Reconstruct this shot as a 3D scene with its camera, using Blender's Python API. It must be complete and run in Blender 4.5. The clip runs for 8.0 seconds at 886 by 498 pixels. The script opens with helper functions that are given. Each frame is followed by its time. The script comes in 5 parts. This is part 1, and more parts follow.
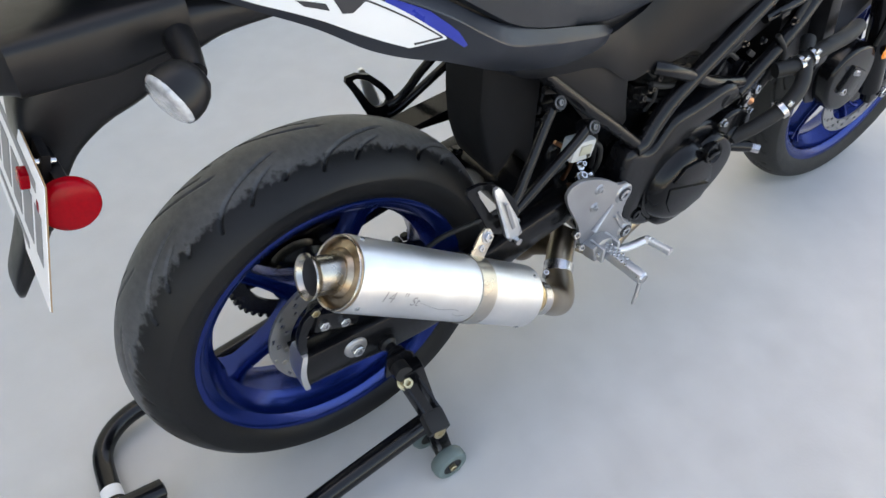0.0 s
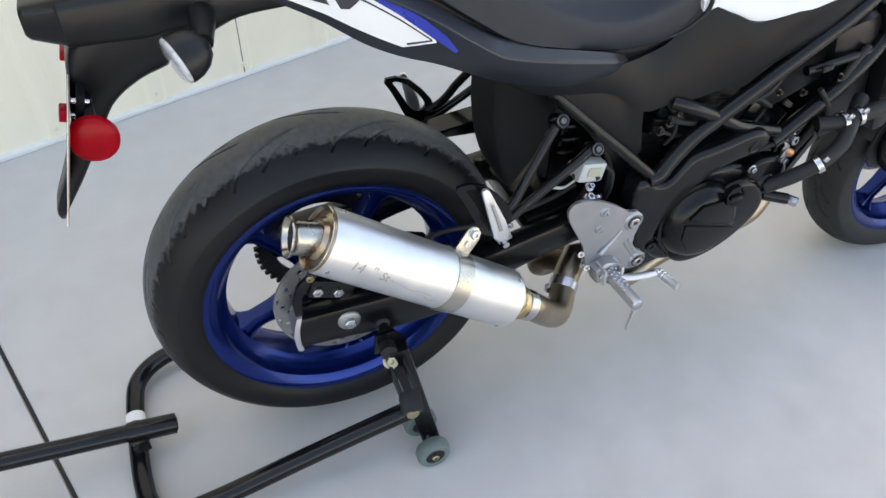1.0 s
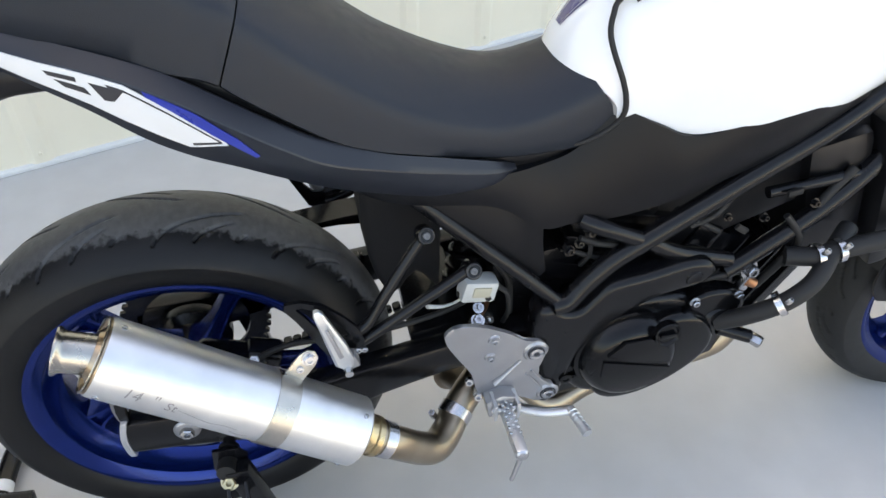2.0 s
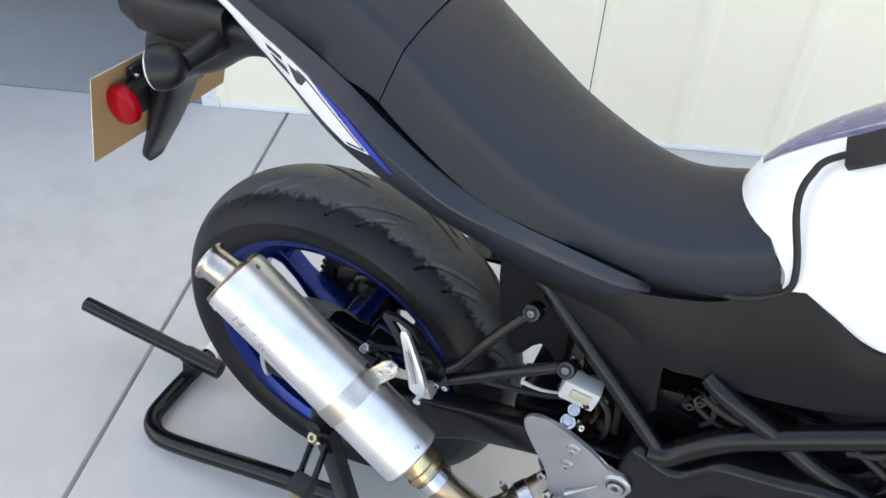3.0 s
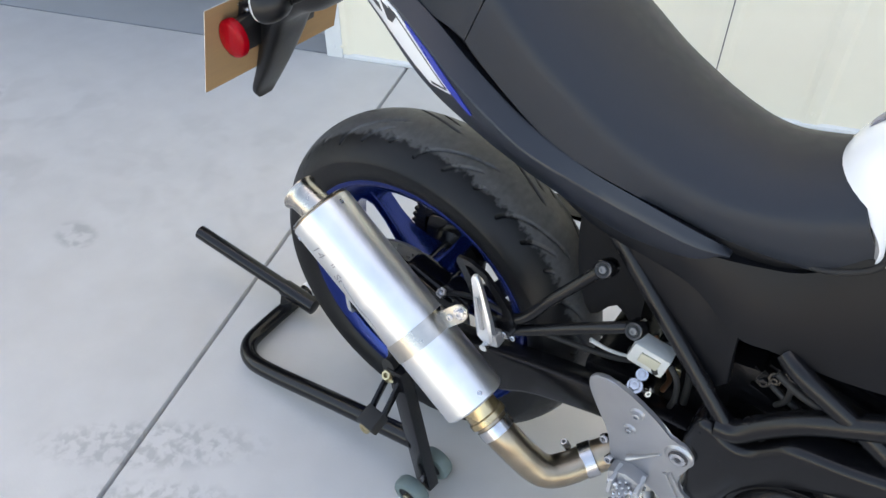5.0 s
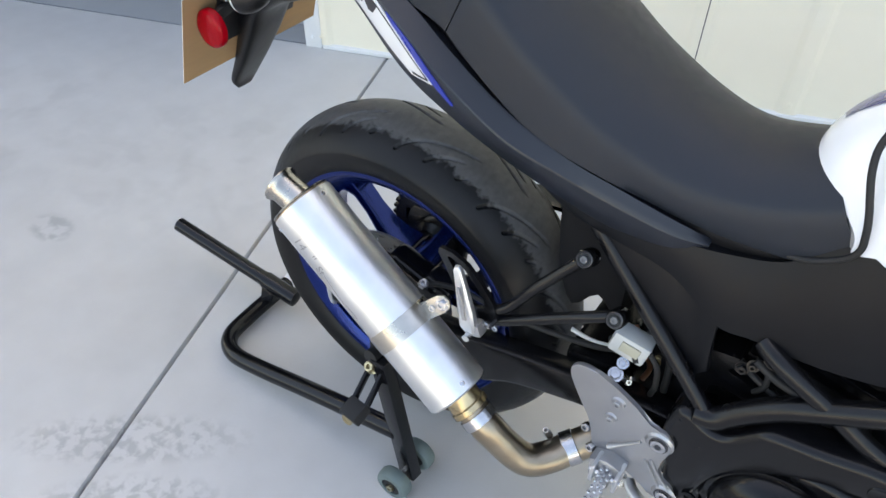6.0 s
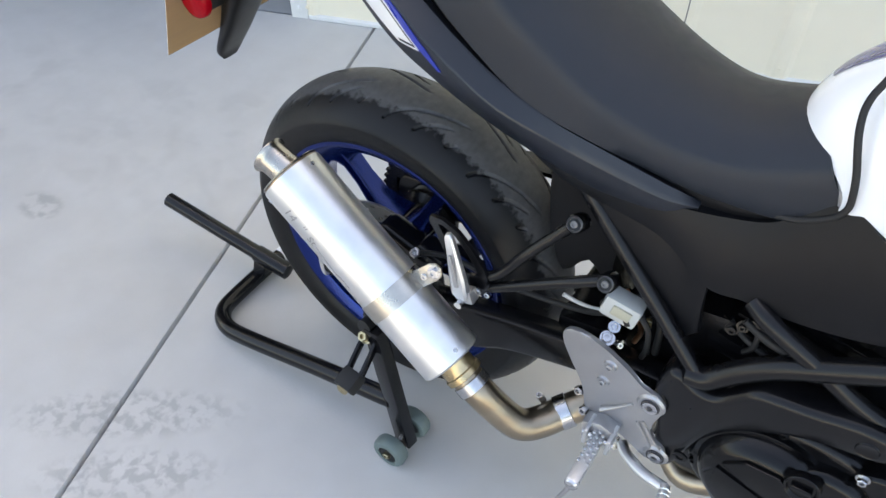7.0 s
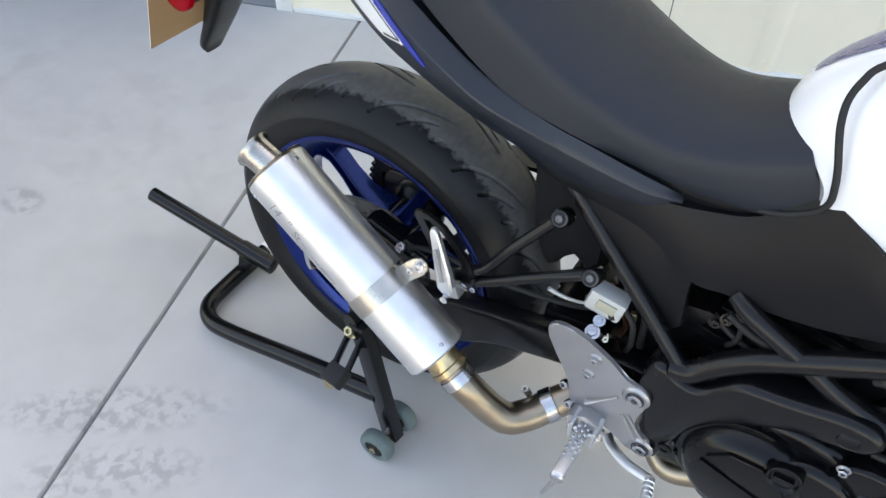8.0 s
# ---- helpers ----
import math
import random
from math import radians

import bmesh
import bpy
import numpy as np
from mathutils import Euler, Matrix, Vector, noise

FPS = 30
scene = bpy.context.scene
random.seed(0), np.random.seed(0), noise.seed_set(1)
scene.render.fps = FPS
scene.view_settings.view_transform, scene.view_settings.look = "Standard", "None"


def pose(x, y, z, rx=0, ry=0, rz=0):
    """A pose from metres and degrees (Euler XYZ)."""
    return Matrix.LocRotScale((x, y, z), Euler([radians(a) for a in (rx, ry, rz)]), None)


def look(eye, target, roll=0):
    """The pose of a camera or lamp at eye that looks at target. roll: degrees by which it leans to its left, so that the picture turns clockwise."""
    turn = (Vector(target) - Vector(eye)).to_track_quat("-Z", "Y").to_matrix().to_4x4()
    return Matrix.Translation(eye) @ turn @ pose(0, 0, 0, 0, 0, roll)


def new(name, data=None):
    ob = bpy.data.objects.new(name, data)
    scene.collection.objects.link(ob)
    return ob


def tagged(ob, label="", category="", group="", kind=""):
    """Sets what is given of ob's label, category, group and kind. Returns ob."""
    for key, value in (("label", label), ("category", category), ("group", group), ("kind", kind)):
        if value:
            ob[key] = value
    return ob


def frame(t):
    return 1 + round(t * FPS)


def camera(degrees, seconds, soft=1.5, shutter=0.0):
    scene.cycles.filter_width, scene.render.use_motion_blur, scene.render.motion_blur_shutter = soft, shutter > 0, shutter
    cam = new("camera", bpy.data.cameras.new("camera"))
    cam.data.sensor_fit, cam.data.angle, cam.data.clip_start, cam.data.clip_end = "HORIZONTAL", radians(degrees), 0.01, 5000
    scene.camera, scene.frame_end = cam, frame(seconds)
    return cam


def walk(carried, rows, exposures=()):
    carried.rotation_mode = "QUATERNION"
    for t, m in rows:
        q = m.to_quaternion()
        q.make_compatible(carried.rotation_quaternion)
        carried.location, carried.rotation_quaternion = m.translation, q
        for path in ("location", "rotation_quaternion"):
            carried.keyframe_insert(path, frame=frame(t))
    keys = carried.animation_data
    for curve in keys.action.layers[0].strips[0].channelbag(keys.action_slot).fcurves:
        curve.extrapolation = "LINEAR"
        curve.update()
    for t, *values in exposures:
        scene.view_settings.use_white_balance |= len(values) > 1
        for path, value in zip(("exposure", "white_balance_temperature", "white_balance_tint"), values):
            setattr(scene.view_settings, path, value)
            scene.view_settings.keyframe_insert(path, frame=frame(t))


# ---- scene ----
cam = camera(61.47, 8.0, soft=1.5)
# world: x towards the front of the motorcycle, y to its left, z up; origin on the ground below the rear axle
ROWS = [
    (0.0, -0.3083, -0.7630, 1.2399, 45.35, -1.15, -34.75),
    (0.5, -0.2355, -0.8747, 1.2642, 46.52, -2.48, -27.14),
    (1.0, -0.1839, -0.9484, 1.2558, 47.79, -1.06, -21.63),
    (1.5, -0.0425, -0.9344, 1.2424, 47.52, 2.04, -20.57),
    (1.7, 0.0670, -0.8941, 1.2405, 47.97, 1.84, -18.84),
    (2.8, 0.4528, -0.7614, 1.2838, 49.80, -5.16, 17.61),
    (3.0, 0.5016, -0.7633, 1.2849, 49.98, -2.20, 25.51),
    (3.2, 0.5390, -0.7710, 1.2820, 50.39, 0.23, 33.43),
    (3.5, 0.5543, -0.7738, 1.2762, 50.01, 3.73, 39.16),
    (3.7, 0.5670, -0.7710, 1.2720, 50.20, 3.23, 38.41),
    (4.0, 0.5672, -0.7608, 1.2670, 49.03, 2.09, 37.10),
    (4.5, 0.5641, -0.7526, 1.2625, 47.90, 0.78, 36.42),
    (6.0, 0.5607, -0.7547, 1.2633, 46.84, -0.75, 34.55),
    (6.5, 0.5632, -0.7603, 1.2616, 45.41, -0.59, 34.05),
    (7.0, 0.5653, -0.7574, 1.2596, 44.74, -0.33, 33.36),
    (7.5, 0.5650, -0.7546, 1.2612, 44.41, -0.85, 32.77),
    (8.0, 0.5659, -0.7554, 1.2607, 44.24, -0.93, 32.51),
]
EXPOSURES = [(0.0, 2.4, 8700, 12), (1.0, 2.38, 8700, 12), (1.7, 2.38, 8700, 12), (2.8, 2.54, 8550, 12), (3.5, 2.62, 8550, 12), (4.5, 2.53, 8550, 12), (8.0, 2.46, 8550, 12)]
walk(cam, [(t, pose(x, y, z, rx, ry, rz)) for t, x, y, z, rx, ry, rz in ROWS], EXPOSURES)

# ---- light: the open shade of the building, blue sky above, sunlit concrete beyond the shade ----
world = bpy.data.worlds.new("sky")
scene.world = world
world.use_nodes = True
wn, wl = world.node_tree.nodes, world.node_tree.links
sky = wn.new("ShaderNodeTexSky")
sky.sky_type, sky.sun_disc = "NISHITA", False
sky.sun_elevation, sky.sun_rotation = radians(50), radians(341)
sky.dust_density = 2.5
wl.new(sky.outputs[0], wn["Background"].inputs[0])
wn["Background"].inputs[1].default_value = 0.15
sun = new("sun", bpy.data.lights.new("sun", "SUN"))
sun.data.energy, sun.data.angle, sun.data.color = 4.0, radians(0.6), (1.0, 0.96, 0.90)
sun.matrix_world = look((-2.10, 6.07, 7.66), (0, 0, 0))


# ---- materials ----
def mat(name, color, rough=0.5, metal=0.0, var=0.15, scale=30.0, bump=0.0, bscale=200.0, color2=None, coat=0.0, spec=0.5, stretch=(1, 1, 1)):
    """Principled material with two scales of noise in colour and roughness, and a fine bump."""
    m = bpy.data.materials.new(name)
    m.use_nodes = True
    n, l = m.node_tree.nodes, m.node_tree.links
    b = n["Principled BSDF"]
    tc = n.new("ShaderNodeTexCoord")
    mp = n.new("ShaderNodeMapping")
    mp.inputs["Scale"].default_value = stretch
    l.new(tc.outputs["Object"], mp.inputs[0])
    n1, n2 = n.new("ShaderNodeTexNoise"), n.new("ShaderNodeTexNoise")
    n1.inputs["Scale"].default_value, n1.inputs["Detail"].default_value = scale, 6
    n2.inputs["Scale"].default_value, n2.inputs["Detail"].default_value = scale * 0.12, 3
    l.new(mp.outputs[0], n1.inputs[0])
    l.new(mp.outputs[0], n2.inputs[0])
    add = n.new("ShaderNodeMath")
    add.operation = "ADD"
    l.new(n1.outputs[0], add.inputs[0])
    l.new(n2.outputs[0], add.inputs[1])
    r = n.new("ShaderNodeValToRGB")
    c2 = color2 or tuple(min(1, c * (1 + var)) for c in color)
    c1 = tuple(c * (1 - var) for c in color)
    r.color_ramp.elements[0].position, r.color_ramp.elements[1].position = 0.3, 0.7
    r.color_ramp.elements[0].color, r.color_ramp.elements[1].color = (*c1, 1), (*c2, 1)
    half = n.new("ShaderNodeMath")
    half.operation, half.inputs[1].default_value = "MULTIPLY", 0.5
    l.new(add.outputs[0], half.inputs[0])
    l.new(half.outputs[0], r.inputs[0])
    l.new(r.outputs[0], b.inputs["Base Color"])
    rr = n.new("ShaderNodeMapRange")
    rr.inputs["From Min"].default_value, rr.inputs["From Max"].default_value = 0.3, 0.7
    rr.inputs["To Min"].default_value, rr.inputs["To Max"].default_value = max(0.02, rough * 0.82), min(1, rough * 1.18)
    l.new(half.outputs[0], rr.inputs[0])
    l.new(rr.outputs[0], b.inputs["Roughness"])
    b.inputs["Metallic"].default_value = metal
    b.inputs["Coat Weight"].default_value = coat
    b.inputs["Coat Roughness"].default_value = 0.06
    b.inputs["Specular IOR Level"].default_value = spec
    if bump:
        n3 = n.new("ShaderNodeTexNoise")
        n3.inputs["Scale"].default_value, n3.inputs["Detail"].default_value = bscale, 5
        l.new(mp.outputs[0], n3.inputs[0])
        bp = n.new("ShaderNodeBump")
        bp.inputs["Strength"].default_value, bp.inputs["Distance"].default_value = bump, 0.002
        l.new(n3.outputs[0], bp.inputs["Height"])
        l.new(bp.outputs[0], b.inputs["Normal"])
    return m


CONCRETE = mat("concrete", (0.50, 0.49, 0.475), 0.85, var=0.085, scale=11, bump=0.12, bscale=160)
# bay floor: the apron's concrete, with the bay's shade put into its colour
GARAGE = mat("shade_dark_concrete", (0.27, 0.275, 0.28), 0.6, var=0.10, scale=8, bump=0.1, bscale=100)
JOINT = mat("joint_filler", (0.12, 0.115, 0.11), 0.9, var=0.2)
SIDING = mat("cream_siding", (0.79, 0.725, 0.585), 0.45, var=0.03, scale=8, bump=0.05, bscale=40)
WHITE_TRIM = mat("white_trim", (0.68, 0.68, 0.67), 0.4, var=0.04)
INTERIOR = mat("unseen_shell_grey", (0.30, 0.30, 0.31), 0.8, var=0.06)
BLACK_PLASTIC = mat("black_plastic", (0.0055, 0.0055, 0.0065), 0.36, spec=0.29, var=0.2, scale=60, bump=0.08, bscale=600)
BLACK_GLOSS = mat("black_paint", (0.0035, 0.0035, 0.004), 0.18, spec=0.25, var=0.15)
DARK_METAL = mat("black_metal", (0.0048, 0.0048, 0.0056), 0.25, 0.0, spec=0.27, var=0.2, bump=0.05, bscale=300)
# cowl black carries a blue tint in its colour for the reflected sky
GREY_COWL = mat("matt_black_cowl_sky_tint", (0.0066, 0.0090, 0.0150), 0.36, spec=0.46, var=0.14, scale=50, bump=0.05, bscale=700)
SIDE_PLASTIC = mat("satin_black_side_cover", (0.0042, 0.0045, 0.0058), 0.40, spec=0.18, var=0.2, scale=45, bump=0.05, bscale=700)
VINYL = mat("seat_vinyl", (0.0085, 0.0120, 0.0185), 0.52, spec=0.34, var=0.15, scale=70, bump=0.16, bscale=900)
MATT_PLASTIC = mat("unpainted_black_plastic", (0.009, 0.009, 0.010), 0.72, spec=0.12, var=0.25, scale=40, bump=0.1, bscale=500)
RUBBER = mat("rubber", (0.013, 0.013, 0.0135), 0.6, spec=0.3, var=0.2, bump=0.1, bscale=300)
BLUE = mat("blue_wheel_paint", (0.0006, 0.017, 0.135), 0.20, 0.70, var=0.12, scale=40, coat=0.1)
BLUE_DECAL = mat("blue_decal", (0.012, 0.03, 0.30), 0.3, var=0.08)
PURPLE_STRIPE = mat("tank_stripe", (0.06, 0.055, 0.16), 0.28, var=0.08, coat=0.6)
WHITE_PAINT = mat("pearl_white_paint", (0.69, 0.71, 0.73), 0.22, var=0.02, coat=0.5)
ALU = mat("brushed_aluminium", (0.66, 0.67, 0.68), 0.42, 1.0, var=0.12, scale=26, bump=0.10, bscale=120)
STEEL = mat("stainless_steel", (0.44, 0.415, 0.375), 0.28, 1.0, var=0.28, scale=35)
PIPE = mat("straw_tinted_steel", (0.29, 0.225, 0.16), 0.32, 1.0, var=0.3, scale=16, color2=(0.44, 0.37, 0.28))
DARK_PIPE = mat("brown_heated_steel", (0.13, 0.09, 0.06), 0.4, 1.0, var=0.35, scale=18, color2=(0.22, 0.16, 0.11))
PENCIL = mat("pencil_grey", (0.26, 0.26, 0.27), 0.5, 0.3)
HEATED = mat("heat_tinted_steel", (0.46, 0.33, 0.17), 0.28, 1.0, var=0.35, scale=18, color2=(0.66, 0.53, 0.33))
CAP_STEEL = mat("brown_stained_steel", (0.22, 0.125, 0.07), 0.30, 1.0, var=0.4, scale=60, color2=(0.60, 0.49, 0.36), bump=0.05)
CHROME = mat("polished_metal", (0.50, 0.50, 0.51), 0.26, 1.0, var=0.2)
CAST = mat("cast_aluminium", (0.36, 0.36, 0.37), 0.42, 0.85, var=0.1, bump=0.1, bscale=500)
BOLT_GREY = mat("dull_grey_bolt", (0.11, 0.11, 0.115), 0.4, 0.8, var=0.2)
BRASS = mat("yellow_zinc", (0.40, 0.34, 0.22), 0.35, 1.0, var=0.3)
DISC = mat("brake_disc_steel", (0.30, 0.30, 0.30), 0.4, 0.9, var=0.15)
RED = mat("red_reflector", (0.26, 0.001, 0.006), 0.2, spec=0.14, var=0.15, scale=300)
AMBER = mat("amber_reflector", (0.9, 0.25, 0.02), 0.2, var=0.1, coat=0.8)
LENS = mat("clear_lens", (0.46, 0.47, 0.49), 0.12, var=0.5, scale=110, bump=0.5, bscale=150, coat=1.0)
CARD = mat("cardboard", (0.30, 0.185, 0.095), 0.85, var=0.12, scale=20, stretch=(1, 1, 6))
PAPER = mat("paper", (0.78, 0.78, 0.79), 0.6, var=0.04)
INK = mat("ink", (0.03, 0.03, 0.035), 0.6)
GREYINK = mat("grey_ink", (0.22, 0.22, 0.23), 0.6)
ROLLER = mat("grey_polyurethane", (0.10, 0.135, 0.13), 0.5, var=0.15, bump=0.1)
STAND = mat("black_powder_coat", (0.005, 0.005, 0.006), 0.17, spec=0.30, var=0.2, bump=0.04, bscale=250)
CONNECTOR = mat("white_connector_plastic", (0.42, 0.435, 0.43), 0.45, var=0.06)
BEIGE = mat("beige_label", (0.36, 0.345, 0.27), 0.5, var=0.06)
COPPER = mat("copper_pipe", (0.55, 0.26, 0.14), 0.35, 1.0, var=0.2)


# ---- mesh helpers ----
def part(name, bm, material, parent=None, label="", smooth=38):
    """Links a bmesh as one mesh object, under parent if given."""
    bmesh.ops.recalc_face_normals(bm, faces=bm.faces)
    lim = radians(smooth)
    for f in bm.faces:
        f.smooth = True
    for e in bm.edges:
        if len(e.link_faces) != 2 or e.calc_face_angle(0) > lim:
            e.smooth = False
    me = bpy.data.meshes.new(name)
    bm.to_mesh(me)
    bm.free()
    me.materials.append(material)
    ob = new(name, me)
    if parent:
        ob.parent = parent
    if label:
        tagged(ob, label)
    return ob


def spline(pts, n):
    """Catmull-Rom through pts, n steps a span."""
    p = [Vector(q) for q in pts]
    p = [2 * p[0] - p[1]] + p + [2 * p[-1] - p[-2]]
    out = []
    for i in range(1, len(p) - 2):
        a, b, c, d = p[i - 1:i + 3]
        for k in range(n):
            t = k / n
            out.append(0.5 * (2 * b + (c - a) * t + (2 * a - 5 * b + 4 * c - d) * t * t + (3 * b - a - 3 * c + d) * t ** 3))
    return out + [p[-2]]


def tube(pts, r, seg=14, n=1, bm=None, flat=1.0, caps=True):
    """A round tube along pts (smoothed with n steps a span); r: one radius or one for each end."""
    bm = bm or bmesh.new()
    path = spline(pts, n) if n > 1 else [Vector(q) for q in pts]
    r0, r1 = r if isinstance(r, tuple) else (r, r)
    up, rings = None, []
    for i, c in enumerate(path):
        d = (path[min(i + 1, len(path) - 1)] - path[max(i - 1, 0)]).normalized()
        if up is None:
            up = d.orthogonal().normalized() if abs(d.z) > 0.9 else Vector((0, 0, 1)).cross(d).normalized()
        up = (up - up.dot(d) * d).normalized()
        side = d.cross(up)
        k = i / (len(path) - 1)
        rad = r0 + (r1 - r0) * k
        rings.append([bm.verts.new(c + rad * (math.cos(a) * up + flat * math.sin(a) * side)) for a in (2 * math.pi * j / seg for j in range(seg))])
    for a, b in zip(rings, rings[1:]):
        for j in range(seg):
            bm.faces.new((a[j], a[(j + 1) % seg], b[(j + 1) % seg], b[j]))
    if caps:
        bm.faces.new(rings[0][::-1])
        bm.faces.new(rings[-1])
    return bm


def lathe(profile, origin, axis, seg=48, bm=None, closed=False):
    """Revolves (radius, height along axis) pairs round axis at origin."""
    bm = bm or bmesh.new()
    o, w = Vector(origin), Vector(axis).normalized()
    u = w.orthogonal().normalized()
    v = w.cross(u)
    rings = []
    for r, h in profile:
        if r < 1e-6:
            rings.append([bm.verts.new(o + h * w)])
        else:
            rings.append([bm.verts.new(o + h * w + r * (math.cos(a) * u + math.sin(a) * v)) for a in (2 * math.pi * j / seg for j in range(seg))])
    pairs = list(zip(rings, rings[1:])) + ([(rings[-1], rings[0])] if closed else [])
    for a, b in pairs:
        for j in range(seg):
            k = (j + 1) % seg
            if len(a) == 1:
                bm.faces.new((a[0], b[k], b[j]))
            elif len(b) == 1:
                bm.faces.new((a[j], a[k], b[0]))
            else:
                bm.faces.new((a[j], a[k], b[k], b[j]))
    return bm


def loft(sections, caps=True, bm=None):
    """Skins closed loops of equal length."""
    bm = bm or bmesh.new()
    rings = [[bm.verts.new(q) for q in s] for s in sections]
    m = len(rings[0])
    for a, b in zip(rings, rings[1:]):
        for j in range(m):
            k = (j + 1) % m
            bm.faces.new((a[j], a[k], b[k], b[j]))
    if caps:
        bm.faces.new(rings[0][::-1])
        bm.faces.new(rings[-1])
    return bm


def plate(outline, thick, origin=(0, 0, 0), u=(1, 0, 0), v=(0, 0, 1), bevel=0.0, bm=None, round_n=0):
    """A slab: outline in (u, v) from origin, extruded by thick to both sides of its plane."""
    bm = bm or bmesh.new()
    o, u, v = Vector(origin), Vector(u).normalized(), Vector(v).normalized()
    w = u.cross(v).normalized()
    pts = outline
    if round_n:
        ring = [Vector((*q, 0)) for q in outline]
        m = len(ring)
        pts = []
        for i in range(m):
            a, b, c = ring[i - 1], ring[i], ring[(i + 1) % m]
            for k in range(round_n):
                t = k / max(1, round_n - 1)
                p0, p1 = b.lerp(a, 0.28), b.lerp(c, 0.28)
                q = (1 - t) ** 2 * p0 + 2 * t * (1 - t) * b + t * t * p1
                pts.append((q.x, q.y))
    lo = [bm.verts.new(o + a * u + b * v - w * thick / 2) for a, b in pts]
    hi = [bm.verts.new(o + a * u + b * v + w * thick / 2) for a, b in pts]
    f = [bm.faces.new(lo[::-1]), bm.faces.new(hi)]
    m = len(lo)
    for j in range(m):
        bm.faces.new((lo[j], lo[(j + 1) % m], hi[(j + 1) % m], hi[j]))
    if bevel:
        es = {e for q in f for e in q.edges}
        bmesh.ops.bevel(bm, geom=list(es), offset=bevel, segments=2, affect="EDGES", profile=0.6)
    return bm


def cushion(outline, side, y_in, y_out, r, bm=None):
    """A casting on the flank: a rounded outline in (x, z), from y_in out to y_out, its outer edge rolled with radius r."""
    ring = [Vector(q) for q in outline]
    for _ in range(2):
        m = len(ring)
        ring = [p for i in range(m) for p in (ring[i] * 0.75 + ring[i - 1] * 0.25, ring[i] * 0.75 + ring[(i + 1) % m] * 0.25)]
    m = len(ring)
    area = sum(ring[i - 1].cross(ring[i]) for i in range(m))
    turn = 1 if area > 0 else -1
    nor = []
    for i in range(m):
        t = (ring[(i + 1) % m] - ring[i - 1]).normalized()
        nor.append(Vector((-t.y, t.x)) * turn)
    secs = [[Vector((p.x, -side * y_in, p.y)) for p in ring]]
    for k in range(6):
        a = math.pi / 2 * k / 5
        secs.append([Vector((p.x + n.x * r * (1 - math.cos(a)), -side * (y_out - r + r * math.sin(a)), p.y + n.y * r * (1 - math.cos(a)))) for p, n in zip(ring, nor)])
    return loft(secs, True, bm)


def box(size, m, bevel=0.0, bm=None, seg=2):
    """A bevelled block of that size at the pose m."""
    own = bmesh.new()
    bmesh.ops.create_cube(own, size=1.0)
    bmesh.ops.scale(own, vec=size, verts=own.verts)
    if bevel:
        bmesh.ops.bevel(own, geom=list(own.edges), offset=bevel, segments=seg, affect="EDGES", profile=0.6)
    bmesh.ops.transform(own, matrix=m, verts=own.verts)
    if bm is None:
        return own
    me = bpy.data.meshes.new("t")
    own.to_mesh(me)
    own.free()
    bm.from_mesh(me)
    bpy.data.meshes.remove(me)
    return bm


def beam(a, b, w, h, bevel=0.002, bm=None):
    """A rectangular bar from a to b; h is its more upright side."""
    a, b = Vector(a), Vector(b)
    d = (b - a).normalized()
    side = Vector((0, 0, 1)).cross(d)
    side = side.normalized() if side.length > 0.05 else Vector((0, 1, 0))
    m = Matrix((d, side, d.cross(side))).transposed().to_4x4()
    m.translation = (a + b) / 2
    return box(((b - a).length, w, h), m, bevel, bm)


def bolt(at, axis, r, h, material, parent, name="bolt", washer=0.0, sides=6):
    """A hex or round bolt head, with a socket, on an optional washer."""
    w = Vector(axis).normalized()
    bm = bmesh.new()
    if washer:
        lathe([(0, 0), (washer, 0), (washer, 0.0016), (0, 0.0016)], at, w, 20, bm)
    o = Vector(at) + w * (0.0016 if washer else 0)
    lathe([(r, 0), (r, h * 0.85), (r * 0.86, h), (r * 0.5, h), (r * 0.45, h * 0.45), (0, h * 0.45)], o, w, sides if sides > 6 else 6, bm)
    return part(name, bm, material, parent, smooth=30)


def empty(name, at=(0, 0, 0), **tags):
    e = new(name)
    e.location = at
    e.empty_display_size = 0.05
    return tagged(e, **tags)


# ---- setting: concrete apron, metal-sided building with an open bay ----
def wall_y(x):
    return 1.357 + 0.3453 * x


WALL_ANGLE = math.degrees(math.atan(0.3453))
WALL = pose(0, 1.357, 0, 0, 0, WALL_ANGLE)          # local x runs along the wall, y into the building
JX = -0.547                                          # the saw joint runs along x = JX - 0.3272 y


def slab(name, corners, material, label, z=0.0, depth=0.12, bevel=0.006):
    bm = bmesh.new()
    hi = [bm.verts.new((x, y, z)) for x, y in corners]
    lo = [bm.verts.new((x, y, z - depth)) for x, y in corners]
    f = bm.faces.new(hi)
    bm.faces.new(lo[::-1])
    m = len(hi)
    for j in range(m):
        bm.faces.new((lo[j], lo[(j + 1) % m], hi[(j + 1) % m], hi[j]))
    bmesh.ops.bevel(bm, geom=list(f.edges), offset=bevel, segments=2, affect="EDGES", profile=0.5)
    return tagged(part(name, bm, material), label, "concrete slab" if "slab" in name else "ground", kind="structure")


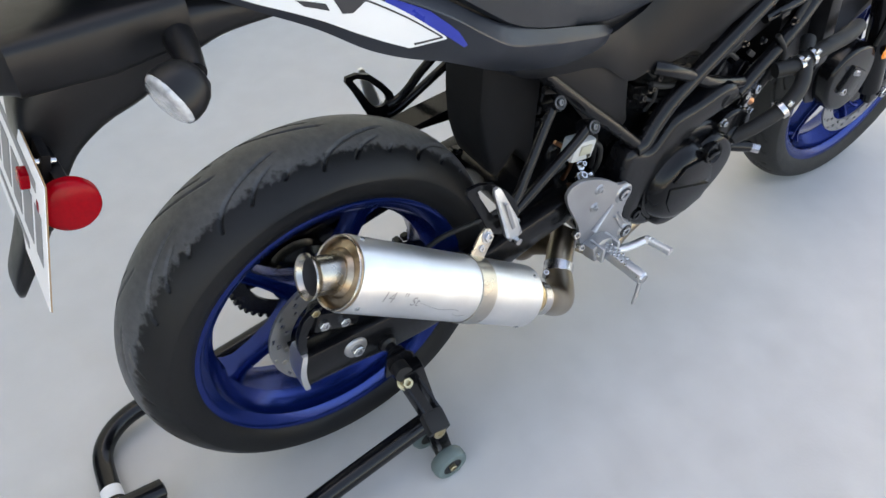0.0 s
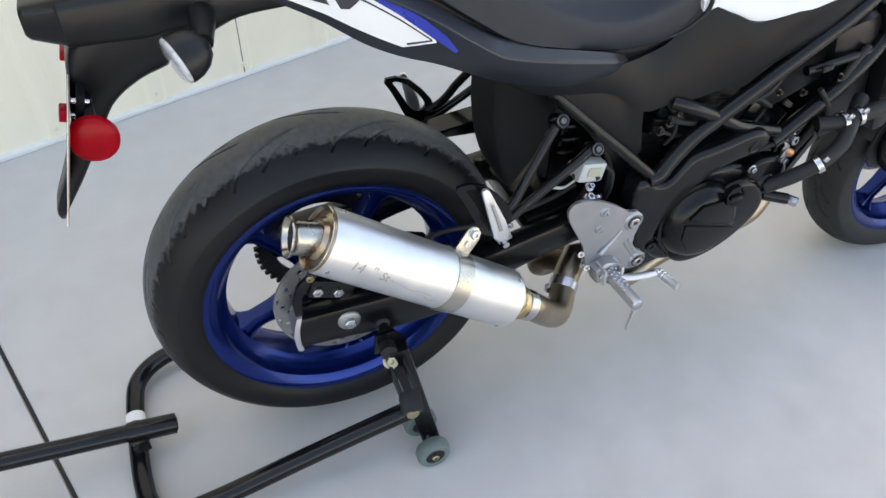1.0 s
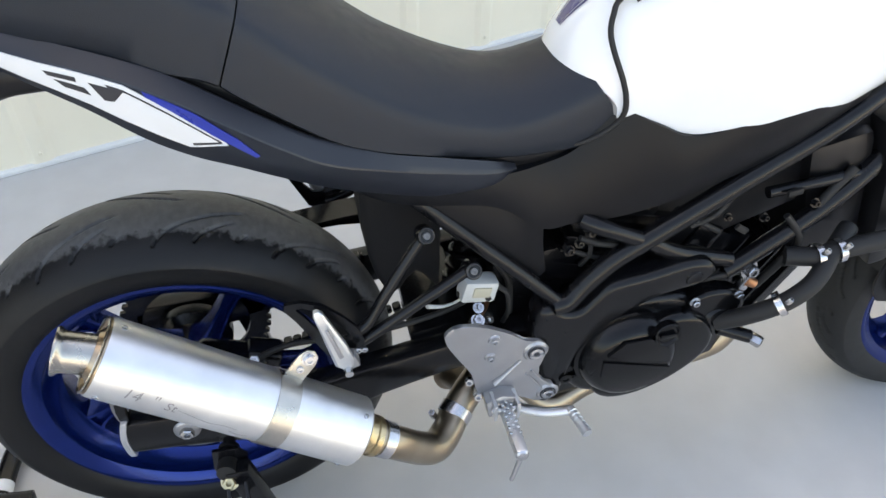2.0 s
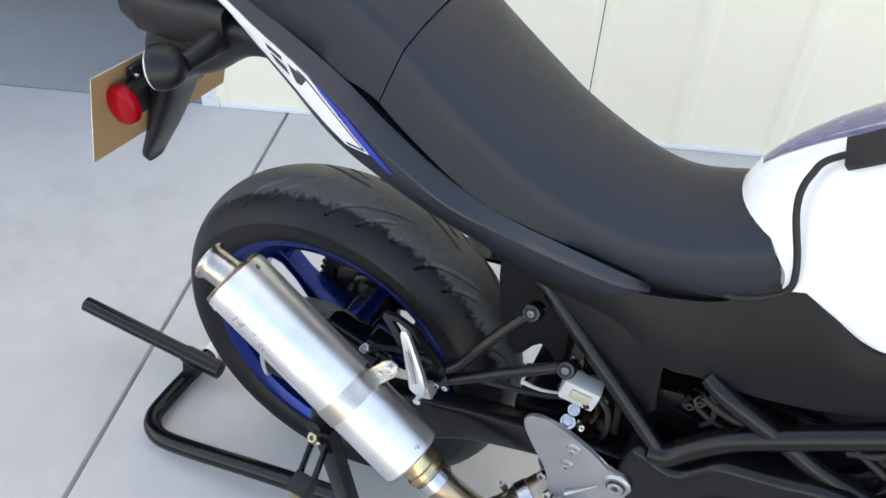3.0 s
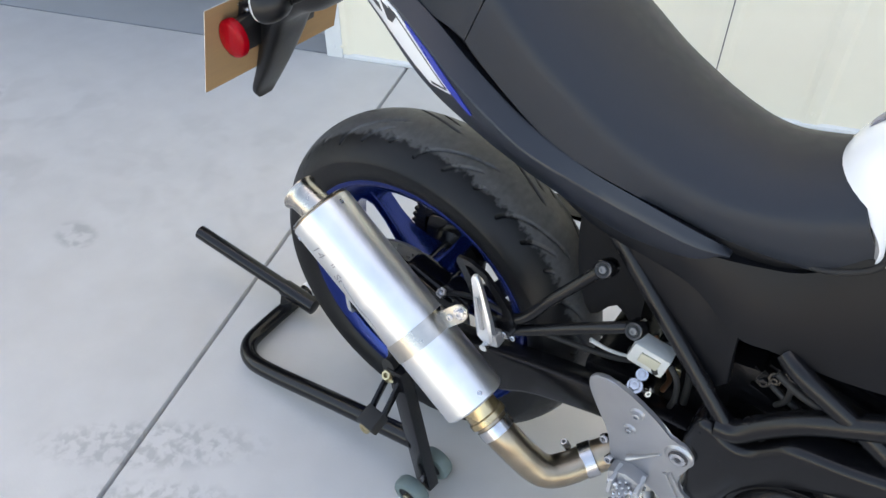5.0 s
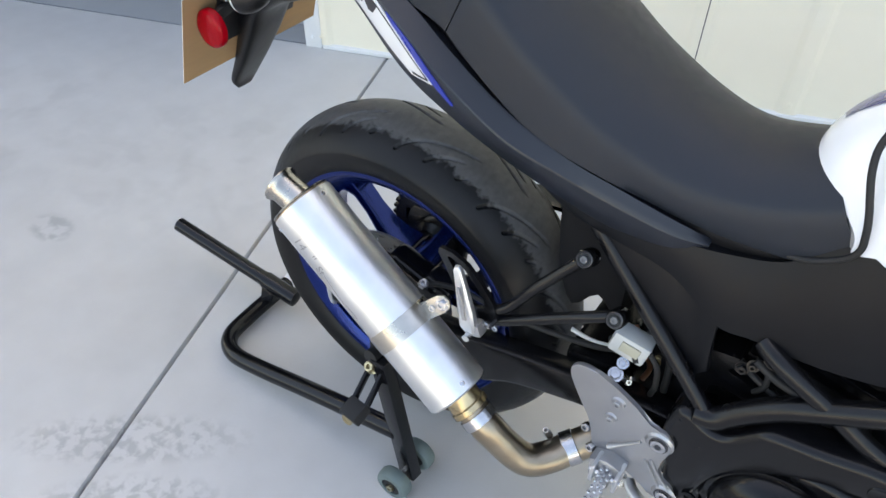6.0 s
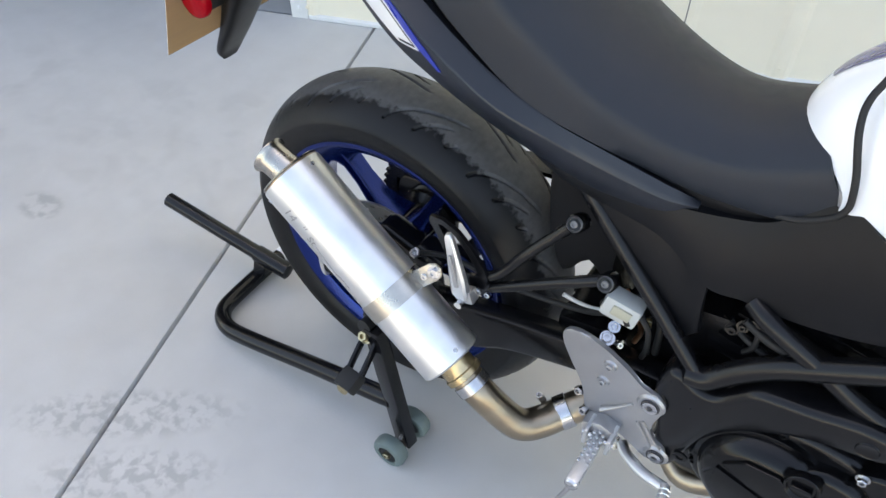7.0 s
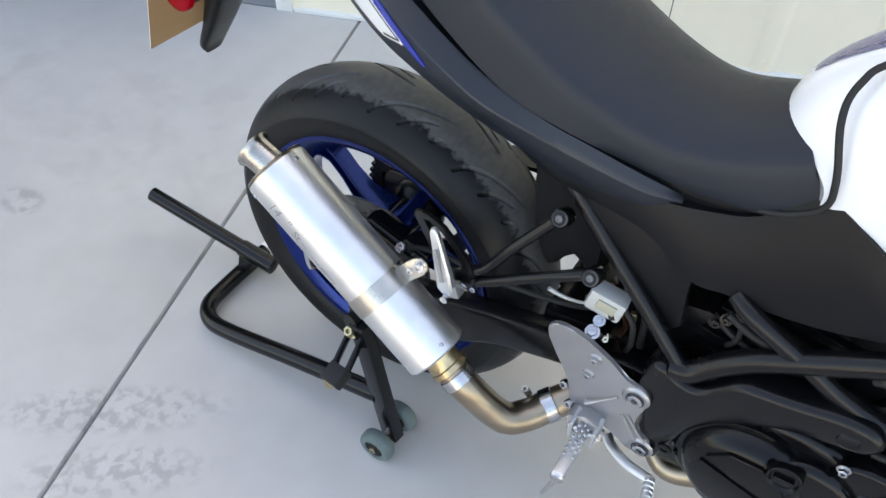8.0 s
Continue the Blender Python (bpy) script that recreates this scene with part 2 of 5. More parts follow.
def add_stains(m):
    """Damp prints and a few faint spots on the concrete, where they lie."""
    n, l = m.node_tree.nodes, m.node_tree.links
    b = n["Principled BSDF"]
    base = b.inputs["Base Color"].links[0].from_socket
    tc = n.new("ShaderNodeTexCoord")
    total = None
    for (x, y), (sx, sy), turn, amount, sc, lo, hi in (((-0.380, -0.430), (0.235, 0.060), 35, 0.46, 42, 0.44, 0.60), ((-0.275, -0.515), (0.180, 0.058), 36, 0.46, 42, 0.44, 0.60), ((-1.043, -0.143), (0.07, 0.05), 0, 0.5, 30, 0.40, 0.62), ((-0.95, 0.25), (0.5, 0.35), 20, 0.16, 9, 0.48, 0.66),
                                                     ((-1.7, -0.1), (0.6, 0.4), 50, 0.18, 8, 0.5, 0.65), ((0.55, -0.6), (0.8, 0.5), 10, 0.10, 6, 0.48, 0.66), ((-1.9, 0.1), (0.10, 0.06), 20, 0.4, 25, 0.42, 0.6)):
        mp = n.new("ShaderNodeMapping")
        mp.vector_type = "TEXTURE"
        mp.inputs["Location"].default_value, mp.inputs["Rotation"].default_value, mp.inputs["Scale"].default_value = (x, y, 0), (0, 0, radians(turn)), (sx, sy, 1)
        l.new(tc.outputs["Object"], mp.inputs[0])
        ln = n.new("ShaderNodeVectorMath")
        ln.operation = "LENGTH"
        l.new(mp.outputs[0], ln.inputs[0])
        fall = n.new("ShaderNodeMapRange")
        fall.interpolation_type = "SMOOTHSTEP"
        fall.inputs["From Min"].default_value, fall.inputs["From Max"].default_value = 0.55, 1.15
        fall.inputs["To Min"].default_value, fall.inputs["To Max"].default_value = amount, 0
        l.new(ln.outputs["Value"], fall.inputs[0])
        nz = n.new("ShaderNodeTexNoise")
        nz.inputs["Scale"].default_value, nz.inputs["Detail"].default_value, nz.inputs["Distortion"].default_value = sc, 2, 0.25
        l.new(tc.outputs["Object"], nz.inputs[0])
        cut = n.new("ShaderNodeMapRange")
        cut.inputs["From Min"].default_value, cut.inputs["From Max"].default_value = lo, hi
        l.new(nz.outputs[0], cut.inputs[0])
        mul = n.new("ShaderNodeMath")
        mul.operation = "MULTIPLY"
        l.new(fall.outputs[0], mul.inputs[0])
        l.new(cut.outputs[0], mul.inputs[1])
        if total is None:
            total = mul.outputs[0]
        else:
            mx = n.new("ShaderNodeMath")
            mx.operation = "MAXIMUM"
            l.new(total, mx.inputs[0])
            l.new(mul.outputs[0], mx.inputs[1])
            total = mx.outputs[0]
    mix = n.new("ShaderNodeMix")
    mix.data_type = "RGBA"
    l.new(total, mix.inputs[0])
    l.new(base, mix.inputs[6])
    mix.inputs[7].default_value = (0.24, 0.235, 0.23, 1)
    l.new(mix.outputs[2], b.inputs["Base Color"])


add_stains(CONCRETE)


def joint_x(y):
    return JX - 0.3272 * y


# ground under everything, to the horizon
bm = bmesh.new()
bmesh.ops.create_circle(bm, cap_ends=True, segments=64, radius=900)
bmesh.ops.translate(bm, vec=(0, 0, -0.03), verts=bm.verts)
tagged(part("ground", bm, JOINT), "dark earth and filler under the concrete slabs", "ground", kind="structure")
g = 0.004
far = [(-14, wall_y(-14)), (-14, -40), (joint_x(-40) - g, -40), (joint_x(wall_y(-0.9)) - g, wall_y(joint_x(wall_y(-0.9)) - g))]
slab("slab_1", [far[0], far[1], far[2], far[3]], CONCRETE, "pale grey concrete slab with faint stains")
xe = joint_x(wall_y(-0.9)) + g
slab("slab_2", [(xe, wall_y(xe)), (joint_x(-40) + g, -40), (40, -40), (40, wall_y(40))], CONCRETE, "pale grey concrete slab with faint stains")


def siding_profile(x0, x1):
    """Metal sheet section: flat pans with trapezoid ribs, as (x, out) pairs."""
    pts = [(x0, 0.0)]
    x = 0.0455 - 30 * 0.305
    while x < x1:
        for dx, o in ((-0.040, 0.0), (-0.034, 0.0015), (-0.022, 0.0120), (-0.017, 0.0135), (0.017, 0.0135), (0.022, 0.0120), (0.034, 0.0015), (0.040, 0.0)):
            if x0 < x + dx < x1:
                pts.append((x + dx, o))
        x += 0.305
    return pts + [(x1, 0.0)]


def siding(name, x0, x1, z0, z1, label):
    pts = siding_profile(x0, x1)
    bm = bmesh.new()
    front = [[bm.verts.new((x, -o, z)) for x, o in pts] for z in (z0, z1)]
    back = [[bm.verts.new((x, 0.12, z)) for x in (x0, x1)] for z in (z0, z1)]
    for a, b, c, d in zip(front[0], front[0][1:], front[1][1:], front[1]):
        bm.faces.new((a, b, c, d))
    bm.faces.new((back[0][1], back[0][0], back[1][0], back[1][1]))
    bm.faces.new((front[0][0], front[1][0], back[1][0], back[0][0]))
    bm.faces.new((front[0][-1], back[0][1], back[1][1], front[1][-1]))
    bm.faces.new(front[0] + back[0][::-1])
    bm.faces.new(front[1][::-1] + back[1])
    ob = part(name, bm, SIDING, smooth=40)
    ob.matrix_world = WALL
    return tagged(ob, label, "wall", kind="structure")


BAY0, BAY1 = -5.0, -1.235                           # the open bay, along the wall
# upper walls, header and far wall are unseen; 6 m high to shade the apron
wall = siding("wall_north", BAY1, 16.0, 0.013, 6.0, "cream ribbed metal siding wall")
siding("wall_north_far", -13.0, BAY0, 0.013, 6.0, "cream ribbed metal siding wall")
siding("wall_north_header", BAY0, BAY1, 2.6, 6.0, "unseen cream ribbed siding above the open bay, added to block the sun")


def along(name, x0, x1, y0, y1, z0, z1, material, label, bevel=0.004, category="trim"):
    ob = part(name, box((x1 - x0, y1 - y0, z1 - z0), pose((x0 + x1) / 2, (y0 + y1) / 2, (z0 + z1) / 2), bevel), material)
    ob.matrix_world = WALL
    return tagged(ob, label, category, kind="structure")


along("baseboard", BAY1 + 0.062, 16.0, -0.018, 0.1, 0.0, 0.014, WHITE_TRIM, "white metal base trim below the siding")
along("trim", BAY1, BAY1 + 0.060, -0.018, 0.125, 0.0, 6.0, WHITE_TRIM, "white metal corner trim beside the open bay")
# unseen inner walls and ceiling, added to keep light off the bay floor
along("wall_inner_east", BAY1 - 0.10, BAY1 - 0.002, 0.125, 7.0, 0.0, 3.4, INTERIOR, "unseen grey inner wall, added to dim the bay", category="wall")
along("wall_inner_west", BAY0, BAY0 + 0.1, 0.125, 7.0, 0.0, 3.4, INTERIOR, "unseen grey inner wall, added to dim the bay", category="wall")
along("wall_inner_back", BAY0 + 0.1, BAY1 - 0.1, 6.9, 7.0, 0.0, 3.4, INTERIOR, "unseen grey back wall, added to dim the bay", category="wall")
along("ceiling", BAY0, BAY1, 0.125, 7.0, 3.4, 3.5, INTERIOR, "unseen grey ceiling, added to dim the bay", category="ceiling")
# unseen roof slab, added so no sun leaks past the walls
along("roof", -13.0, 16.0, 0.0, 9.0, 6.004, 6.12, INTERIOR, "unseen flat grey roof, added to block the sun", category="roof")
along("floor", BAY0, BAY1, 0.012, 7.0, -0.08, -0.004, GARAGE, "concrete floor inside the open bay, shade put into its colour", category="floor")

# panel laps and screws at the foot of the ribs
for k in (0,):
    lap = 0.043 + 0.915 * k
    along("panel_lap", lap, lap + 0.0035, -0.0138, 0.01, 0.015, 5.99, JOINT, "dark lap joint between two siding sheets", 0.0, "trim")
for k in range(-4, 9):
    bolt((0.0455 + 0.305 * k, -0.0135, 0.045), (0, -1, 0), 0.006, 0.005, SIDING, wall, "screw", washer=0.009)
for z in (0.03, 0.4, 0.8):
    bolt((BAY1 + 0.03, -0.018, z + 0.01), (0, -1, 0), 0.006, 0.005, WHITE_TRIM, wall, "screw", washer=0.009)

# ---- motorcycle ----
bike = empty("motorcycle", (0, 0, 0), label="white and black naked motorcycle with blue wheels on a rear stand", category="motorcycle")
AX = Vector((0, 0, 0.340))                          # rear axle
FX = Vector((1.425, 0, 0.288))                      # front axle
Y = Vector((0, 1, 0))


# -- wheels
def tyre(name, parent, width, rad, pattern, rubber, seg=1000, n=130):
    """A sport tyre with cut sipes, round the y axis at the origin."""
    w = width / 2
    edge = 0.268
    prof = [(-0.65 * w, 0.2210), (-0.80 * w, 0.2255), (-0.90 * w, 0.2340), (-0.965 * w, 0.2450), (-0.995 * w, 0.2570), (-w, edge)]
    crown = []
    for i in range(1, n):
        a = -1 + 2 * i / n
        crown.append((math.sin(a * math.pi / 2) * w, edge + (rad - edge) * (1 - abs(math.sin(a * math.pi / 2)) ** 2.1) ** 0.80))
    prof = prof + crown + [(-a, b) for a, b in reversed(prof)]
    ring = []
    bm = bmesh.new()
    verts, faces = [], []
    m = len(prof)
    for j in range(seg):
        th = 2 * math.pi * j / seg
        for i, (yy, r) in enumerate(prof):
            rr = r
            if 5 < i < m - 6:
                rr -= 0.0060 * pattern(th, yy / w)
            verts.append((rr * math.cos(th), yy, rr * math.sin(th)))
    for j in range(seg):
        k = (j + 1) % seg
        for i in range(m - 1):
            faces.append((j * m + i, j * m + i + 1, k * m + i + 1, k * m + i))
    me = bpy.data.meshes.new(name)
    me.from_pydata(verts, [], faces)
    me.materials.append(rubber)
    me.shade_smooth()
    ob = new(name, me)
    ob.parent = parent
    return ob


def sipes(th, a):
    """Depth 0..1 of the cut tread at angle th and across-position a (-1..1)."""
    d = 0.0
    b = abs(a)
    pitch = 2 * math.pi / 12
    for off, b0, b1, lean, width in ((0.0, 0.10, 0.76, 0.50, 0.0068), (0.36, 0.52, 0.66, 0.50, 0.0058), (0.68, 0.34, 0.72, 0.50, 0.0064)):
        if b0 < b < b1:
            bend = lean * (1 - (1 - b / 0.8) ** 2) if b < 0.8 else lean
            u = (th - off * pitch - (pitch * 0.5 if a > 0 else 0) - bend + pitch / 2) % pitch - pitch / 2
            slope = 2 * lean * max(0.0, 1 - b / 0.8) / 0.8
            fade = min(1.0, (b - b0) / 0.05, (b1 - b) / 0.04)
            d = max(d, fade * max(0.0, 1 - abs(u) / (width * math.hypot(1, 3.9 * slope))))
    return min(1.0, d * 1.8)


def tyre_material():
    """Black rubber: dusty worn crown, darker unscrubbed edges with a ragged border."""
    m = mat("tyre_rubber", (0.0055, 0.0055, 0.0062), 0.46, spec=0.26, var=0.25, scale=90, bump=0.15, bscale=500)
    n, l = m.node_tree.nodes, m.node_tree.links
    b = n["Principled BSDF"]
    base = b.inputs["Base Color"].links[0].from_socket
    tc, sep = n.new("ShaderNodeTexCoord"), n.new("ShaderNodeSeparateXYZ")
    l.new(tc.outputs["Object"], sep.inputs[0])
    ab = n.new("ShaderNodeMath")
    ab.operation = "ABSOLUTE"
    l.new(sep.outputs[1], ab.inputs[0])
    nz = n.new("ShaderNodeTexNoise")
    nz.inputs["Scale"].default_value, nz.inputs["Detail"].default_value = 105, 9
    mp = n.new("ShaderNodeMapping")
    mp.inputs["Scale"].default_value = (1, 0.75, 1)
    l.new(tc.outputs["Object"], mp.inputs[0])
    l.new(mp.outputs[0], nz.inputs[0])
    ma = n.new("ShaderNodeMath")
    ma.operation, ma.inputs[1].default_value = "MULTIPLY_ADD", 0.034
    l.new(nz.outputs[0], ma.inputs[0])
    l.new(ab.outputs[0], ma.inputs[2])
    mr = n.new("ShaderNodeMapRange")
    mr.inputs["From Min"].default_value, mr.inputs["From Max"].default_value = 0.0570, 0.0650
    mr.inputs["To Min"].default_value, mr.inputs["To Max"].default_value = 1, 0
    l.new(ma.outputs[0], mr.inputs[0])
    mx = n.new("ShaderNodeMix")
    mx.data_type = "RGBA"
    l.new(mr.outputs[0], mx.inputs[0])
    l.new(base, mx.inputs[6])
    dust = n.new("ShaderNodeValToRGB")
    dust.color_ramp.elements[0].color, dust.color_ramp.elements[1].color = (0.048, 0.048, 0.050, 1), (0.115, 0.115, 0.117, 1)
    l.new(nz.outputs[0], dust.inputs[0])
    l.new(dust.outputs[0], mx.inputs[7])
    l.new(mx.outputs[2], b.inputs["Base Color"])
    return m


TYRE = tyre_material()
FRONT_TYRE = mat("front_tyre_rubber", (0.014, 0.014, 0.014), 0.6, spec=0.32, var=0.3, scale=60, bump=0.12, bscale=500)


def cast_wheel(name, centre, half, spoke_phase, tyre_w, tyre_r, label, rubber, steer=0.0, fine=(1000, 130)):
    """Five-spoke cast wheel with its tyre, round the y axis."""
    hub = lathe([(0.018, -0.075), (0.050, -0.075), (0.052, -0.055), (0.044, -0.045), (0.044, 0.045), (0.058, 0.055), (0.058, 0.075), (0.018, 0.075)], (0, 0, 0), Y, 40, closed=True)
    w = part(name, hub, DARK_METAL, bike, label)
    w.matrix_basis = Matrix.Translation(centre) @ pose(0, 0, 0, 0, 0, steer)
    tyre("tyre", w, tyre_w, tyre_r, sipes, rubber, *fine)
    h = half
    rim = lathe([(0.226, -h), (0.2305, -h + 0.001), (0.2315, -h + 0.006), (0.226, -h + 0.010), (0.216, -h + 0.014), (0.214, -h + 0.030), (0.196, -h + 0.045),
                 (0.196, h - 0.045), (0.214, h - 0.030), (0.216, h - 0.014), (0.226, h - 0.010), (0.2315, h - 0.006), (0.2305, h - 0.001), (0.226, h), (0.219, h - 0.003),
                 (0.207, h - 0.012), (0.204, h - 0.030), (0.186, h - 0.047), (0.184, 0.0), (0.186, -h + 0.047), (0.204, -h + 0.030), (0.207, -h + 0.012), (0.219, -h + 0.003)],
                (0, 0, 0), Y, 96, closed=True)
    part("rim", rim, BLUE, w, "glossy blue painted rim")
    for k in range(5):
        a = radians(spoke_phase + 72 * k)
        d, s = Vector((math.cos(a), 0, math.sin(a))), Vector((-math.sin(a), 0, math.cos(a)))
        secs = []
        for r, hw, hy in ((0.040, 0.024, 0.036), (0.062, 0.017, 0.027), (0.090, 0.0125, 0.019), (0.130, 0.0105, 0.0155), (0.165, 0.0115, 0.0155), (0.180, 0.016, 0.020), (0.192, 0.028, 0.026)):
            c = d * r
            # an open channel section: raised flanges, sunk middle
            prof = [(-1, -0.55), (-0.92, -1), (-0.62, -1), (-0.5, -0.55), (0.5, -0.55), (0.62, -1), (0.92, -1), (1, -0.55),
                    (1, 0.55), (0.92, 1), (0.62, 1), (0.5, 0.55), (-0.5, 0.55), (-0.62, 1), (-0.92, 1), (-1, 0.55)]
            secs.append([c + s * (u * hw) + Y * (v * hy) for u, v in prof])
        part("spoke", loft(secs), BLUE, w)
    return w


def disc(parent, y, r1, r0, holes, material=DISC, name="brake_disc", thick=0.005, rings=3):
    """A drilled brake disc in the plane y: annulus with real holes laid out on a polar grid."""
    seg = 144
    radii = [r0 + (r1 - r0) * i / 9 for i in range(10)]
    bm = bmesh.new()
    sides = []
    for s in (-1, 1):
        sides.append([[bm.verts.new((r * math.cos(t), y + s * thick / 2, r * math.sin(t))) for t in (2 * math.pi * j / seg for j in range(seg))] for r in radii])
    solid = {}
    for i in range(9):
        for j in range(seg):
            hole = (i % 3 in (1, 2)) and i < 8 and ((j + (i // 3) * 3) % 9 in (0, 1))
            solid[i, j] = not hole
    for s in (0, 1):
        g2 = sides[s]
        for (i, j), ok in solid.items():
            if ok:
                k = (j + 1) % seg
                bm.faces.new((g2[i][j], g2[i + 1][j], g2[i + 1][k], g2[i][k]))
    def wallface(p, q):
        bm.faces.new((sides[0][p[0]][p[1]], sides[0][q[0]][q[1]], sides[1][q[0]][q[1]], sides[1][p[0]][p[1]]))
    for j in range(seg):
        k = (j + 1) % seg
        wallface((0, j), (0, k))
        wallface((9, j), (9, k))
    for (i, j), ok in solid.items():
        if not ok:
            k = (j + 1) % seg
            for p, q, beside in (((i, j), (i + 1, j), (i, (j - 1) % seg)), ((i + 1, j), (i + 1, k), (i + 1, j)), ((i + 1, k), (i, k), (i, k)), ((i, k), (i, j), (i - 1, j))):
                if solid.get(beside, False):
                    wallface(p, q)
    return part(name, bm, material, parent, "drilled steel brake disc")


rear = cast_wheel("rear_wheel", AX, 0.069, 61, 0.160, 0.3115, "blue cast rear wheel with worn tyre", TYRE)
front = cast_wheel("front_wheel", FX, 0.052, 20, 0.122, 0.296, "blue cast front wheel with tyre", FRONT_TYRE, steer=-2, fine=(600, 60))
disc(rear, -0.066, 0.118, 0.084, 3)
for k in range(5):
    a = radians(30 + 72 * k)
    d = Vector((math.cos(a), 0, math.sin(a)))
    part("disc_arm", beam(d * 0.045 + Y * -0.062, d * 0.090 + Y * -0.066, 0.016, 0.006, 0.001), DARK_METAL, rear)
# sprocket on the left
bm = bmesh.new()
N = 46
ring = []
for j in range(N * 4):
    t = 2 * math.pi * j / (N * 4)
    ring.append((0.115 + (0.005 if j % 4 in (1, 2) else -0.003), t))
lo = [bm.verts.new((r * math.cos(t), 0.088, r * math.sin(t))) for r, t in ring]
hi = [bm.verts.new((r * math.cos(t), 0.095, r * math.sin(t))) for r, t in ring]
li = [bm.verts.new((0.085 * math.cos(t), 0.088, 0.085 * math.sin(t))) for r, t in ring]
hh = [bm.verts.new((0.085 * math.cos(t), 0.095, 0.085 * math.sin(t))) for r, t in ring]
M4 = N * 4
for j in range(M4):
    k = (j + 1) % M4
    for a, b in ((lo, hi), (li, lo), (hh, hi), (li, hh)):
        bm.faces.new((a[j], a[k], b[k], b[j]))
part("sprocket", bm, DARK_METAL, rear, "dark steel rear sprocket with chain")
for y in (-0.068, 0.068):
    fd = disc(front, y * 1.05, 0.132, 0.100, 3)


# -- bodywork
def section(x, top, bot, hw, e=0.5, belly=0.0, n=20):
    """A closed rounded section across the bike at x: half-width hw, from z bot to top."""
    pts = []
    mid, hh = (top + bot) / 2, (top - bot) / 2
    for j in range(n * 2):
        a = 2 * math.pi * j / (n * 2)
        c, s = math.cos(a), math.sin(a)
        yy = math.copysign(abs(c) ** e, c) * hw
        zz = math.copysign(abs(s) ** e, s) * hh
        if s < 0:
            yy *= 1 - belly * (-s)
        pts.append(Vector((x, yy, mid + zz)))
    return pts


def spline_rows(keys, n):
    """Catmull-Rom through rows of numbers, n steps a span."""
    out = []
    ks = [np.array(k, float) for k in keys]
    ks = [2 * ks[0] - ks[1]] + ks + [2 * ks[-1] - ks[-2]]
    for i in range(1, len(ks) - 2):
        a, b, c, d = ks[i - 1:i + 3]
        for q in range(n):
            t = q / n
            out.append(0.5 * (2 * b + (c - a) * t + (2 * a - 5 * b + 4 * c - d) * t * t + (3 * b - a - 3 * c + d) * t ** 3))
    return out + [ks[-2]]


def seat_section(x, top, bot, hw, crown, lean=0.0, n=28):
    """Seat section: soft crown, rounded shoulder, upright skirt."""
    pts = []
    for j in range(n + 1):
        u = -1 + 2 * j / n
        z = top - crown * abs(u) ** 2.2
        y = hw * 0.93 * u
        pts.append(Vector((x, y, z)))
    edge = top - crown
    flare = 0.07 * min(1, max(0, (0.40 - x) / 0.10))
    right = [(hw * 0.975, edge - 0.006), (hw, edge - 0.018), (hw * (1 + flare * 0.4), (edge + bot) / 2 - 0.006), (hw * (0.985 + flare), bot + 0.005), (hw * (0.93 + flare), bot)]
    pts += [Vector((x, y, z)) for y, z in right]
    pts += [Vector((x, -y, z)) for y, z in reversed(right)]
    for p in pts:
        p.x += lean * (0.80 - p.z)
    return pts


rider = [seat_section(*r) for r in spline_rows([
    (0.1050, 0.9645, 0.872, 0.1165, 0.024, -0.40), (0.130, 0.955, 0.858, 0.119, 0.026, -0.37), (0.20, 0.921, 0.820, 0.1225, 0.032, -0.30), (0.26, 0.895, 0.788, 0.1205, 0.036, -0.15), (0.33, 0.858, 0.763, 0.1165, 0.038, 0.0),
    (0.40, 0.827, 0.741, 0.1065, 0.038, 0.0), (0.46, 0.813, 0.727, 0.0960, 0.036, 0.12), (0.52, 0.822, 0.727, 0.0885, 0.034, 0.55), (0.576, 0.836, 0.736, 0.0850, 0.030, 0.75)], 5)]
seat = part("seat", loft(rider), VINYL, bike, "black vinyl rider seat", 50)
pan = [section(*r) for r in spline_rows([(0.10, 0.900, 0.835, 0.104), (0.20, 0.850, 0.780, 0.112), (0.26, 0.815, 0.750, 0.113), (0.33, 0.790, 0.725, 0.1085), (0.40, 0.770, 0.706, 0.0985), (0.46, 0.755, 0.695, 0.0885), (0.52, 0.748, 0.695, 0.0815), (0.575, 0.760, 0.705, 0.080)], 4)]
part("seat_pan", loft(pan), BLACK_PLASTIC, seat, "black plastic seat pan", 50)
pillion = [seat_section(*r) for r in spline_rows([
    (-0.23, 0.988, 0.965, 0.018, 0.010, 0.0), (-0.17, 1.000, 0.948, 0.034, 0.014, 0.0), (-0.05, 1.006, 0.920, 0.071, 0.016, 0.0), (0.04, 1.000, 0.892, 0.103, 0.018, -0.20), (0.088, 0.979, 0.880, 0.1150, 0.022, -0.34), (0.1030, 0.9665, 0.872, 0.1155, 0.024, -0.40)], 5)]
part("pillion_seat", loft(pillion), VINYL, seat, "", 50)
